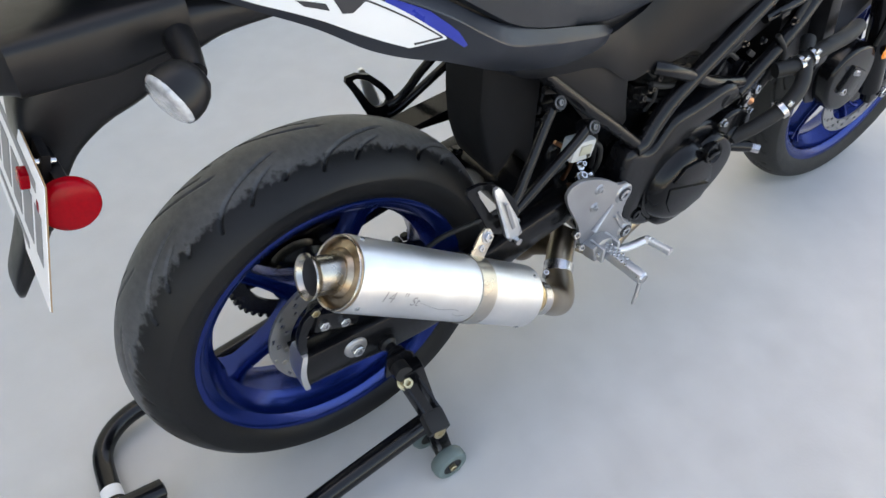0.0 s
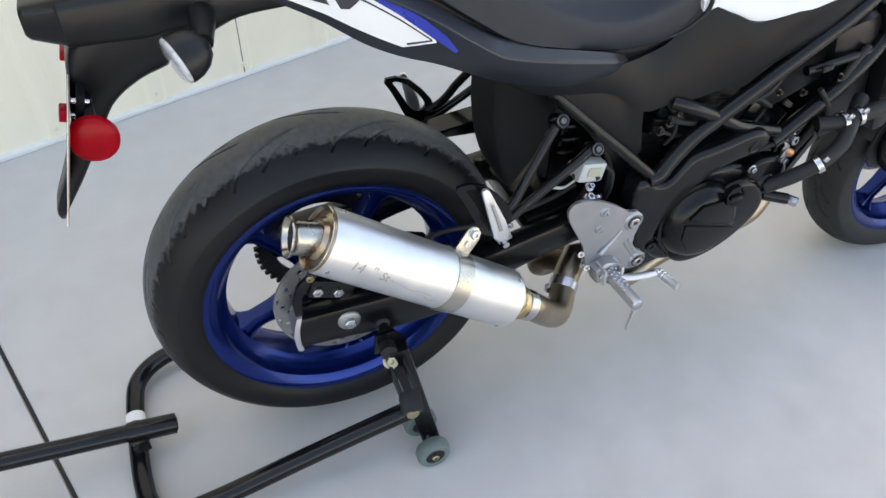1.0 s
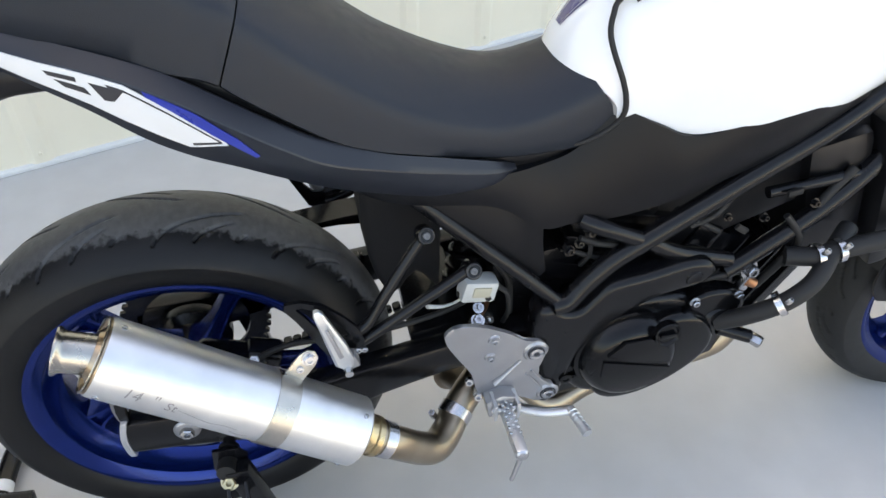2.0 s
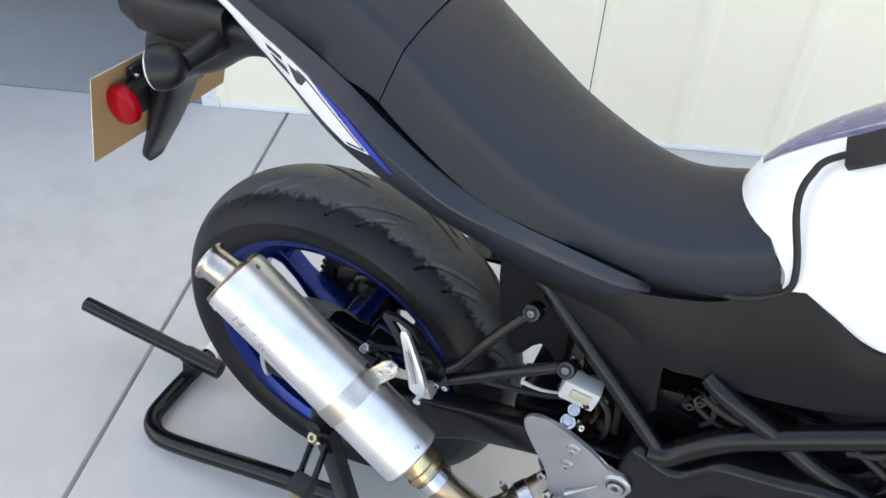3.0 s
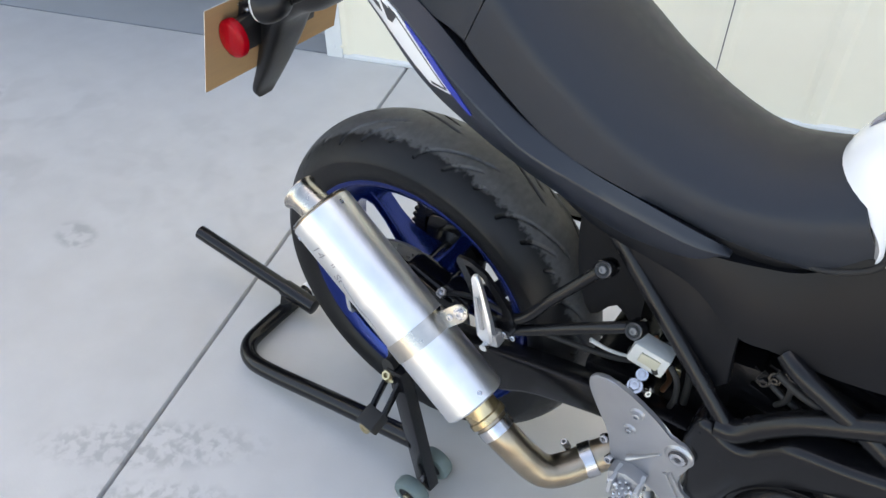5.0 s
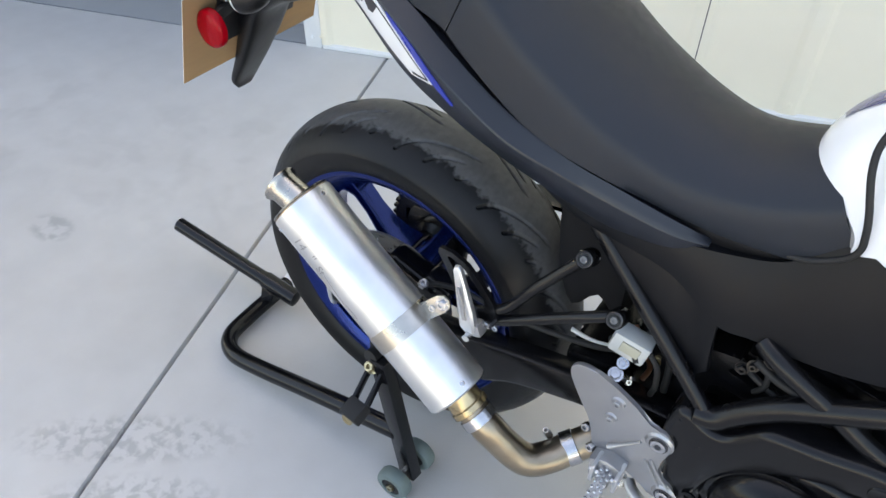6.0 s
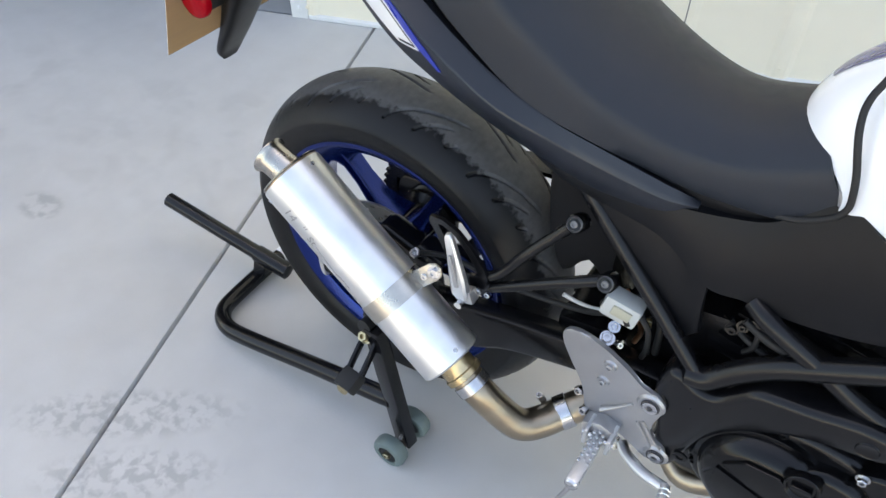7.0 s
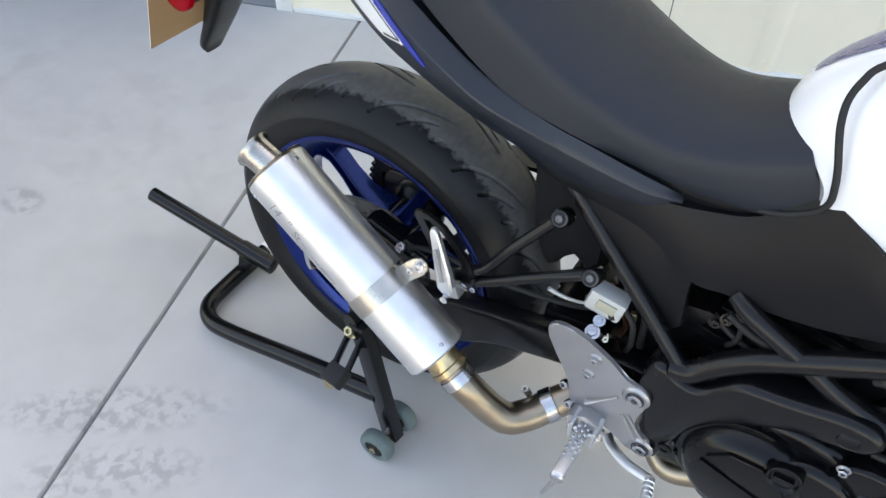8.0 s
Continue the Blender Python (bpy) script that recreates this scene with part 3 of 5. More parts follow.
# tail cowl rows: x, ridge z, top z, bottom z, ridge y, top y, bottom y
COWL = spline_rows([
    (-0.27, 0.958, 0.968, 0.945, 0.022, 0.010, 0.018),
    (-0.14, 0.934, 0.946, 0.916, 0.057, 0.040, 0.052),
    (-0.05, 0.911, 0.925, 0.874, 0.091, 0.072, 0.083),
    (0.00, 0.903, 0.916, 0.849, 0.112, 0.092, 0.100),
    (0.05, 0.891, 0.904, 0.816, 0.131, 0.108, 0.113),
    (0.095, 0.873, 0.887, 0.796, 0.146, 0.119, 0.124),
    (0.14, 0.847, 0.861, 0.782, 0.155, 0.1265, 0.132),
    (0.185, 0.814, 0.831, 0.760, 0.152, 0.127, 0.130),
    (0.235, 0.781, 0.801, 0.733, 0.145, 0.1245, 0.120),
    (0.30, 0.7580, 0.7745, 0.710, 0.1345, 0.1225, 0.114),
    (0.36, 0.7420, 0.7575, 0.697, 0.1275, 0.1165, 0.112),
    (0.43, 0.7240, 0.7355, 0.692, 0.1155, 0.1050, 0.106),
    (0.468, 0.7130, 0.7155, 0.698, 0.0950, 0.086, 0.090)], 6)


def cowl_at(x):
    for a, b in zip(COWL, COWL[1:]):
        if a[0] <= x <= b[0]:
            return a + (b - a) * ((x - a[0]) / (b[0] - a[0]))
    return COWL[-1]


def cowl_side(row, v, out=0.0):
    """A point of the outer flank: v = 0 at the ridge, 1 at the lower edge."""
    x, rz, tz, bz, ry, ty, by = row
    y = ry + (by - ry) * v + 0.002 * math.sin(math.pi * v) + out
    return y, rz + (bz - rz) * v


def side_shell(side):
    secs = []
    for row in COWL:
        x, rz, tz, bz, ry, ty, by = row
        o = [(ty - 0.012, tz - 0.006), (ty, tz), (ty * 0.5 + ry * 0.5, tz * 0.5 + rz * 0.5), (ty * 0.06 + ry * 0.94, tz * 0.06 + rz * 0.94)]
        o += [cowl_side(row, v) for v in (0.02, 0.2, 0.4, 0.6, 0.8, 0.97)]
        o += [(by - 0.008, bz), (by - 0.035, bz + 0.008), (ty - 0.035, tz - 0.020)]
        secs.append([Vector((x, -side * y, z)) for y, z in o])
    return loft(secs)


def cowl_patch(quads, out, side, nx=10, nv=6):
    """Raised panels on the cowl flank; each quad has four (x, v) corners: upper rear, upper front, lower front, lower rear."""
    bm = bmesh.new()
    for q in quads:
        top, low = [], []
        for i in range(nx + 1):
            a = i / nx
            for lay, off in ((top, out), (low, -0.003)):
                col = []
                for j in range(nv + 1):
                    b = j / nv
                    x = (q[0][0] * (1 - a) + q[1][0] * a) * (1 - b) + (q[3][0] * (1 - a) + q[2][0] * a) * b
                    v = (q[0][1] * (1 - a) + q[1][1] * a) * (1 - b) + (q[3][1] * (1 - a) + q[2][1] * a) * b
                    v *= 0.77 + 0.23 * min(1, max(0, (x - 0.09) / 0.08))
                    y, z = cowl_side(cowl_at(x), v, off)
                    col.append(bm.verts.new((x, -side * y, z)))
                lay.append(col)
        for i in range(nx):
            for j in range(nv):
                bm.faces.new((top[i][j], top[i + 1][j], top[i + 1][j + 1], top[i][j + 1]))
        rim = [(i, 0) for i in range(nx + 1)] + [(nx, j) for j in range(1, nv + 1)] + [(i, nv) for i in range(nx - 1, -1, -1)] + [(0, j) for j in range(nv - 1, 0, -1)]
        for a, b in zip(rim, rim[1:] + rim[:1]):
            bm.faces.new((top[a[0]][a[1]], top[b[0]][b[1]], low[b[0]][b[1]], low[a[0]][a[1]]))
    bmesh.ops.remove_doubles(bm, verts=bm.verts, dist=1e-5)
    return bm


for side in (1, -1):
    cowl = part("tail_cowl", side_shell(side), GREY_COWL, bike, "matt black tail cowl panel", 22)
    white = part("white_panel", cowl_patch([((-0.22, 0.04), (0.045, 0.04), (0.094, 0.97), (-0.20, 0.84)), ((0.045, 0.04), (0.132, 0.44), (0.134, 0.49), (0.094, 0.97))], 0.0015, side), WHITE_PAINT, cowl, "pearl white tail panel")
    part("blue_stripe", cowl_patch([((0.062, 0.03), (0.110, 0.05), (0.110, 0.35), (0.064, 0.14)), ((0.110, 0.05), (0.146, 0.22), (0.141, 0.46), (0.110, 0.35)), ((0.146, 0.22), (0.164, 0.42), (0.160, 0.52), (0.141, 0.46))], 0.0012, side, 5, 3), BLUE_DECAL, cowl, "blue stripe beside the white panel")
    dark = [((0.028, 0.14), (0.044, 0.14), (0.046, 0.19), (0.030, 0.19)), ((0.044, 0.14), (0.128, 0.46), (0.126, 0.49), (0.046, 0.19)), ((0.098, 0.82), (0.128, 0.47), (0.1285, 0.50), (0.099, 0.86))]
    part("pinstripe", cowl_patch(dark, 0.0022, side, 6, 2), INK, white)
    # the model mark, as plain slanted shapes
    mark = [((-0.030, 0.26), (0.000, 0.20), (0.000, 0.33), (-0.027, 0.39)), ((-0.022, 0.47), (0.006, 0.43), (0.010, 0.59), (-0.014, 0.63))]
    part("mark", cowl_patch(mark, 0.0022, side, 4, 2), INK, white)
    part("mark", cowl_patch([((0.012, 0.24), (0.044, 0.17), (0.032, 0.50), (0.022, 0.58))], 0.0022, side, 4, 2), INK, white)

# under tail deck between the cowls
deck = [section(x, t, b, w, 0.6) for x, t, b, w in spline_rows([
    (-0.27, 0.960, 0.935, 0.012), (-0.20, 0.955, 0.905, 0.030), (-0.08, 0.930, 0.880, 0.062), (0.05, 0.890, 0.835, 0.105), (0.15, 0.845, 0.770, 0.115), (0.25, 0.78, 0.715, 0.10), (0.38, 0.735, 0.66, 0.085)], 3)]
part("under_tail", loft(deck), BLACK_PLASTIC, bike)

# tank
BOW = 30.0                                           # how the tank's rear edge curves forward to both sides


def tank_point(row, y, a=None):
    """A point of the tank: at the section angle a, or on the crown at y."""
    x, top, bot, hw, bow = row
    mid, hi, lo = bot + 0.45 * (top - bot), 0.55 * (top - bot), 0.45 * (top - bot)
    if a is None:
        a = math.acos(max(-1, min(1, math.copysign(abs(y / hw) ** (1 / 0.92), y))))
    c, s = math.cos(a), math.sin(a)
    e = 0.92 if s > 0 else 0.6
    yy = math.copysign(abs(c) ** e, c) * hw
    wide = abs(yy) if s > 0 else hw
    return Vector((x + bow * BOW * min(wide, 0.09) ** 2.5, yy, mid + (abs(s) ** e * hi if s > 0 else -abs(s) ** e * lo)))


TANK = spline_rows([
    (0.524, 0.824, 0.735, 0.0885, 1.0), (0.531, 0.845, 0.725, 0.091, 1.0), (0.545, 0.869, 0.718, 0.093, 0.98), (0.565, 0.892, 0.708, 0.097, 0.92), (0.598, 0.922, 0.695, 0.104, 0.80), (0.64, 0.952, 0.685, 0.112, 0.55),
    (0.69, 0.978, 0.680, 0.122, 0.30), (0.78, 1.002, 0.690, 0.136, 0.0), (0.88, 1.006, 0.72, 0.132, 0.0), (1.03, 0.95, 0.81, 0.10, 0.0)], 6)
tank = part("tank", loft([[tank_point(r, 0, math.pi * j / 28) for j in range(56)] for r in TANK]), WHITE_PAINT, bike, "pearl white fuel tank with purple centre stripes", 50)


def tank_band(y0, y1, start, name, sides):
    """A thin decal along the crown, between two distances from the middle, narrowing to the rear."""
    bm = bmesh.new()
    for s in sides:
        grid = []
        for row in TANK:
            if row[0] < start:
                continue
            k = 0.25 + 0.75 * min(1, (row[0] - start) / 0.085) ** 0.7
            grid.append([bm.verts.new(tank_point(row, s * k * (y0 + (y1 - y0) * j / 8)) + Vector((-0.0004, 0, 0.0009))) for j in range(9)])
        for r0, r1 in zip(grid, grid[1:]):
            for j in range(8):
                bm.faces.new((r0[j], r0[j + 1], r1[j + 1], r1[j]))
    return part(name, bm, PURPLE_STRIPE, tank)


tank_band(-0.0205, 0.0205, 0.537, "stripe", (1,))
tank_band(0.0235, 0.0300, 0.537, "pinstripe", (1, -1))


# side cover: a bulged panel below seat and tank
def cover(side):
    rows = spline_rows([
        # x, top z, bottom z, top y, mid y, bottom y
        (0.245, 0.736, 0.724, 0.112, 0.111, 0.105),
        (0.300, 0.722, 0.694, 0.1135, 0.1120, 0.107),
        (0.350, 0.716, 0.682, 0.1130, 0.1125, 0.109),
        (0.44, 0.712, 0.668, 0.1060, 0.1120, 0.112),
        (0.505, 0.712, 0.624, 0.0900, 0.1060, 0.113),
        (0.548, 0.728, 0.628, 0.0880, 0.1065, 0.115),
        (0.598, 0.774, 0.632, 0.0870, 0.1095, 0.119),
        (0.645, 0.762, 0.641, 0.1050, 0.1185, 0.121),
        (0.69, 0.747, 0.656, 0.1180, 0.1290, 0.124),
        (0.76, 0.766, 0.680, 0.1300, 0.1320, 0.122),
        (0.84, 0.800, 0.712, 0.1320, 0.1310, 0.118),
        (0.93, 0.835, 0.770, 0.118, 0.117, 0.108)], 5)
    secs = []
    for x, tz, bz, ty, my, by in rows:
        o = []
        for k in range(9):
            v = k / 8
            y = (1 - v) ** 2 * ty + 2 * v * (1 - v) * (2 * my - (ty + by) / 2) + v * v * by
            o.append((y, tz + (bz - tz) * v))
        o += [(y - 0.02, z) for y, z in reversed(o)]
        secs.append([Vector((x, -side * y, z)) for y, z in o])
    return loft(secs)


for side in (1, -1):
    cv = part("side_cover", cover(side), SIDE_PLASTIC, bike, "black plastic side cover", 45)
    part("gusset", plate([(0.325, 0.700), (0.44, 0.690), (0.490, 0.656), (0.508, 0.640), (0.509, 0.600), (0.517, 0.552), (0.502, 0.536)], 0.012, (0, -side * 0.166, 0), (1, 0, 0), (0, side * 0.1, 1), 0.003), SIDE_PLASTIC, cv)
    bolt((0.800, -side * 0.1305, 0.745), (0, -side, 0), 0.008, 0.002, RUBBER, cv, "grommet", sides=16)


# -- frame
def frame_tube(pts, r, n=6):
    for s in (1, -1):
        part("frame_tube", tube([(x, s * y, z) for x, y, z in pts], r, 16, n), DARK_METAL, bike)


frame_tube([(0.312, -0.090, 0.708), (0.41, -0.110, 0.617), (0.46, -0.121, 0.573), (0.534, -0.137, 0.505)], 0.0105)
frame_tube([(0.524, -0.139, 0.500), (0.546, -0.138, 0.504), (0.563, -0.134, 0.520), (0.588, -0.131, 0.546), (0.615, -0.129, 0.569), (0.660, -0.127, 0.597), (0.795, -0.121, 0.679), (0.906, -0.110, 0.740), (1.02, -0.080, 0.80)], 0.0150)
frame_tube([(0.560, -0.112, 0.630), (0.576, -0.122, 0.626), (0.600, -0.127, 0.616), (0.655, -0.127, 0.588), (0.706, -0.127, 0.560), (0.795, -0.125, 0.530)], 0.012)
frame_tube([(0.792, -0.126, 0.508), (0.835, -0.122, 0.532), (0.912, -0.118, 0.588), (0.986, -0.105, 0.646), (1.05, -0.08, 0.70)], 0.0145)
frame_tube([(0.835, -0.108, 0.632), (0.943, -0.108, 0.644), (1.05, -0.098, 0.652)], 0.0085)
for s in (1, -1):
    # cast pivot plate running on into the engine rail
    cast = [(0.492, 0.452), (0.500, 0.503), (0.520, 0.508), (0.540, 0.492), (0.565, 0.490), (0.586, 0.516), (0.602, 0.536), (0.630, 0.541), (0.665, 0.546), (0.715, 0.560), (0.750, 0.556), (0.766, 0.536), (0.752, 0.514), (0.730, 0.508),
            (0.676, 0.498), (0.630, 0.470), (0.595, 0.440), (0.572, 0.398), (0.560, 0.355), (0.553, 0.316), (0.535, 0.294), (0.514, 0.300), (0.506, 0.335), (0.514, 0.375), (0.504, 0.420)]
    pv = part("frame_casting", cushion(cast, s, 0.112, 0.1535, 0.012), DARK_METAL, bike, "black cast frame casting with the engine rail")
    bolt((0.557, -s * 0.154, 0.352), (0, -s, 0), 0.010, 0.003, BLACK_GLOSS, pv, "plug", sides=20)
    part("bush", lathe([(0.0, 0.0006), (0.0105, 0.0006), (0.0118, 0.0016), (0.0128, 0.0)], (0.727, -s * 0.1536, 0.530), (0, -s, 0), 24), BLACK_GLOSS, pv)

# -- swingarm
for s in (1, -1):
    secs = []
    right_arm = [(-0.088, 0.303, 0.372), (0.0, 0.298, 0.372), (0.07, 0.290, 0.372), (0.16, 0.294, 0.388), (0.22, 0.312, 0.400), (0.28, 0.346, 0.414), (0.41, 0.382, 0.440), (0.50, 0.385, 0.445)]
    left_arm = [(-0.088, 0.315, 0.385), (0.0, 0.315, 0.392), (0.07, 0.328, 0.400), (0.16, 0.354, 0.416), (0.28, 0.374, 0.432), (0.41, 0.390, 0.448), (0.50, 0.390, 0.450)]
    for x, z0, z1 in spline_rows(right_arm if s == 1 else left_arm, 3):
        y0, y1, c = 0.088, 0.128, 0.011
        q = 0.3 * c
        o = [(y0 + c, z0), (y1 - c, z0), (y1 - q, z0 + q), (y1, z0 + c), (y1, z1 - c), (y1 - q, z1 - q), (y1 - c, z1), (y0 + c, z1), (y0 + q, z1 - q), (y0, z1 - c), (y0, z0 + c), (y0 + q, z0 + q)]
        secs.append([Vector((x, -s * y, z)) for y, z in o])
    arm = part("swingarm", loft(secs), DARK_METAL, bike, "black aluminium swingarm", 25)
    cap = []
    for k in range(9):
        v = k / 8
        z = 0.300 + 0.078 * v
        cap.append((-0.094 - 0.006 * math.sin(math.pi * v) + 0.004 * v, z))
    cap += [(x + 0.009, z) for x, z in reversed(cap)]
    part("end_plate", plate(cap, 0.038, (0, -s * 0.110, 0), bevel=0.004), ALU, arm, "bare aluminium chain adjuster plate")
    part("washer", lathe([(0.0, 0.004), (0.016, 0.004), (0.0185, 0.0025), (0.0195, 0.0)], (-0.006, -s * 0.128, 0.344), (0, -s, 0), 32), CAST, arm)
    bolt((-0.006, -s * 0.132, 0.344), (0, -s, 0), 0.0105, 0.008, CHROME, arm, "axle_nut")
    # stand spool
    part("spool", lathe([(0.006, 0.0), (0.014, 0.0), (0.014, 0.006), (0.009, 0.010), (0.009, 0.020), (0.015, 0.024), (0.015, 0.030), (0.006, 0.030)], (0.048, -s * 0.128, 0.318), (0, -s, 0), 24), BLACK_PLASTIC, arm)
# cross brace of the swingarm
part("pivot_block", box((0.12, 0.17, 0.16), pose(0.515, 0, 0.475, 0, -8, 0), 0.02), DARK_METAL, bike)
part("brace", box((0.09, 0.18, 0.05), pose(0.375, 0, 0.415, 0, -10, 0), 0.012), DARK_METAL, bike)

# rear brake caliper on top of the swingarm
cal = part("rear_caliper", box((0.075, 0.034, 0.036), pose(-0.028, -0.112, 0.422, 0, 20, 0), 0.007), DARK_METAL, bike, "black rear brake caliper")
part("bracket", plate([(-0.090, 0.372), (-0.092, 0.41), (-0.078, 0.445), (-0.045, 0.462), (-0.050, 0.446), (-0.068, 0.432), (-0.080, 0.405), (-0.078, 0.372)], 0.010, (0, -0.118, 0), bevel=0.002, round_n=3), DARK_METAL, cal)
for x, z in ((-0.052, 0.430), (-0.020, 0.418)):
    bolt((x, -0.129, z), (0, -1, 0), 0.0085, 0.007, CHROME, cal)
bolt((-0.060, -0.124, 0.456), (0, -1, 0), 0.007, 0.005, BRASS, cal)
part("caliper_body", box((0.100, 0.048, 0.044), pose(0.074, -0.100, 0.447, 0, 18, 0), 0.017, seg=4), BLACK_GLOSS, cal)
part("caliper_bridge", box((0.050, 0.040, 0.030), pose(0.118, -0.096, 0.446, 0, 18, 0), 0.010, seg=3), DARK_METAL, cal)
for dx in (-0.03, 0.03):
    bolt((0.072 + dx, -0.124, 0.468 - 0.3 * dx), (0, -1, 0), 0.007, 0.004, CAST, cal)
bolt((0.107, -0.124, 0.462), (0, -0.6, 0.8), 0.008, 0.010, CHROME, cal, "banjo_bolt")
part("brake_hose", tube([(0.095, -0.115, 0.440), (0.107, -0.122, 0.462), (0.16, -0.110, 0.470), (0.26, -0.098, 0.455), (0.36, -0.095, 0.470), (0.405, -0.105, 0.500)], 0.0042, 10, 6), RUBBER, cal)

# -- exhaust
CAN_R, CAN_F = Vector((-0.051, -0.198, 0.594)), Vector((0.231, -0.218, 0.397))
RC = 0.0476                                         # canister radius
cax = (CAN_R - CAN_F).normalized()
L = (CAN_R - CAN_F).length
can = part("muffler", lathe([(0.024, 0.0), (RC - 0.003, 0.0), (RC, 0.003), (RC, L - 0.003), (RC - 0.0008, L), (RC - 0.004, L - 0.001), (0.030, L - 0.002)], CAN_F, cax, 72), ALU, bike, "brushed aluminium muffler canister with pencilled marks")
TIP = Vector((-0.091, -0.1965, 0.609))
tb = Vector((-0.046, -0.1985, 0.5925))
tdir = (TIP - tb).normalized()
TL = (TIP - tb).length
cap = part("end_cap", lathe([(0.0455, -0.004), (0.0455, 0.002), (0.0440, 0.0035), (0.0425, 0.002), (0.0415, -0.001), (0.0370, -0.0005), (0.0335, 0.002), (0.0310, 0.0025), (0.0290, 0.0055), (0.0270, 0.0085), (0.010, 0.0085)], CAN_R, cax, 56), CAP_STEEL, can, "heat-stained brown steel end cap")
part("rim", lathe([(0.0452, 0.0030), (0.0464, 0.0044), (0.0452, 0.0056), (0.0436, 0.0046)], CAN_R, cax, 56, closed=True), STEEL, cap)
part("outlet", lathe([(0.0240, -0.02), (0.0240, TL - 0.009), (0.0250, TL - 0.005), (0.0278, TL - 0.002), (0.0286, TL), (0.0280, TL + 0.002), (0.0262, TL + 0.001), (0.0234, TL - 0.006)], tb, tdir, 56), STEEL, can, "polished steel outlet with a rolled lip")
# inner wall of the outlet in plain black
part("bore", lathe([(0.0234, TL - 0.006), (0.0226, TL - 0.014), (0.0226, -0.015), (0.0, -0.015)], tb, tdir, 40), INK, can, "black inside of the outlet")
sp = CAN_F + cax * (L * 0.358)
strap = part("strap", lathe([(RC + 0.0002, -0.0145), (RC + 0.0016, -0.0145), (RC + 0.0016, 0.0145), (RC + 0.0002, 0.0145)], sp, cax, 72, closed=True), STEEL, can, "stainless mounting strap")
HB = Vector((0.185, -0.186, 0.526))
tdv = (HB - sp - (HB - sp).dot(cax) * cax).normalized()
a0 = sp + tdv * RC + (HB - sp).dot(cax) * cax * 0.3
side_v = cax.cross(tdv)
tab = [(-0.013, -0.006), (0.013, -0.006), (0.013, 0.030), (0.009, 0.040), (0.0, 0.044), (-0.009, 0.040), (-0.013, 0.030)]
nrm = Vector((0.25, -0.85, 0.45)).normalized()
vdir = (HB - a0).normalized()
udir = vdir.cross(nrm).normalized()
part("tab", plate(tab, 0.004, a0, udir, vdir, 0.0008), STEEL, strap)
nn = udir.cross(vdir)
nn = nn if nn.y < 0 else -nn
bolt(a0 + vdir * 0.032 + nn * 0.002, nn, 0.0075, 0.005, CHROME, strap, washer=0.010)
bolt(a0 + vdir * 0.014 + nn * 0.002, nn, 0.005, 0.003, CHROME, strap, "rivet", sides=12)
for at, ang in ((L - 0.012, 100), (0.014, 75), (L - 0.012, -20), (0.014, -40)):
    u0 = cax.cross(Vector((0, 0, 1))).normalized()
    v0 = u0.cross(cax)
    if v0.z < 0:
        v0 = -v0
    if u0.y > 0:
        u0 = -u0
    rd = (u0 * math.cos(radians(ang)) + v0 * math.sin(radians(ang))).normalized()
    bolt(CAN_F + cax * at + rd * (RC - 0.0002), rd, 0.0036, 0.0016, CHROME, can, "rivet", sides=12)
def pencil_writing(text, start, angle, size):
    """Hand-pencilled characters laid round the canister."""
    cu = bpy.data.curves.new("writing", "FONT")
    cu.body, cu.size, cu.shear, cu.resolution_u = text, size, 0.2, 3
    ob = bpy.data.objects.new("writing", cu)
    scene.collection.objects.link(ob)
    me = bpy.data.meshes.new_from_object(ob.evaluated_get(bpy.context.evaluated_depsgraph_get()))
    bpy.data.objects.remove(ob)
    u0 = cax.cross(Vector((0, 0, 1))).normalized()
    u0 = u0 if u0.y < 0 else -u0
    v0 = cax.cross(u0)
    v0 = v0 if v0.z > 0 else -v0
    bm = bmesh.new()
    bm.from_mesh(me)
    bmesh.ops.triangulate(bm, faces=bm.faces)
    bmesh.ops.subdivide_edges(bm, edges=list(bm.edges), cuts=3, use_grid_fill=True)
    for v in bm.verts:
        a = radians(angle) + v.co.y / RC
        v.co = CAN_F + cax * (start - v.co.x) + (u0 * math.cos(a) + v0 * math.sin(a)) * (RC + 0.0004)
    bpy.data.meshes.remove(me)
    return part("writing", bm, PENCIL, can, "grey pencilled writing")


pencil_writing('14  "', L - 0.034, 0, 0.021)
pencil_writing("St", L - 0.083, -2, 0.018)


def on_can(at, ang, lift=0.0003):
    """A point on the canister's skin."""
    u0 = cax.cross(Vector((0, 0, 1))).normalized()
    u0 = u0 if u0.y < 0 else -u0
    v0 = cax.cross(u0)
    v0 = v0 if v0.z > 0 else -v0
    return CAN_F + cax * at + (u0 * math.cos(radians(ang)) + v0 * math.sin(radians(ang))) * (RC + lift)


part("pencil_line", tube([on_can(L - 0.100, 4), on_can(L - 0.120, -1), on_can(L - 0.140, -5), on_can(L - 0.160, -2), on_can(L - 0.176, -4)], 0.00032, 5, 6), PENCIL, can)
part("pencil_line", tube([on_can(L - 0.168, -12), on_can(L - 0.180, -16), on_can(L - 0.192, -12)], 0.00032, 5, 5), PENCIL, can)
p1 = CAN_F - cax * 0.030
p2 = CAN_F - cax * 0.062
part("inlet_sleeve", lathe([(0.0245, -0.006), (0.0275, -0.004), (0.0275, 0.006), (0.0262, 0.009), (0.0262, 0.022), (0.0285, 0.024), (0.0285, 0.032), (0.0245, 0.034)], CAN_F + cax * 0.002, -cax, 40), HEATED, can, "brass-tinted steel sleeve")
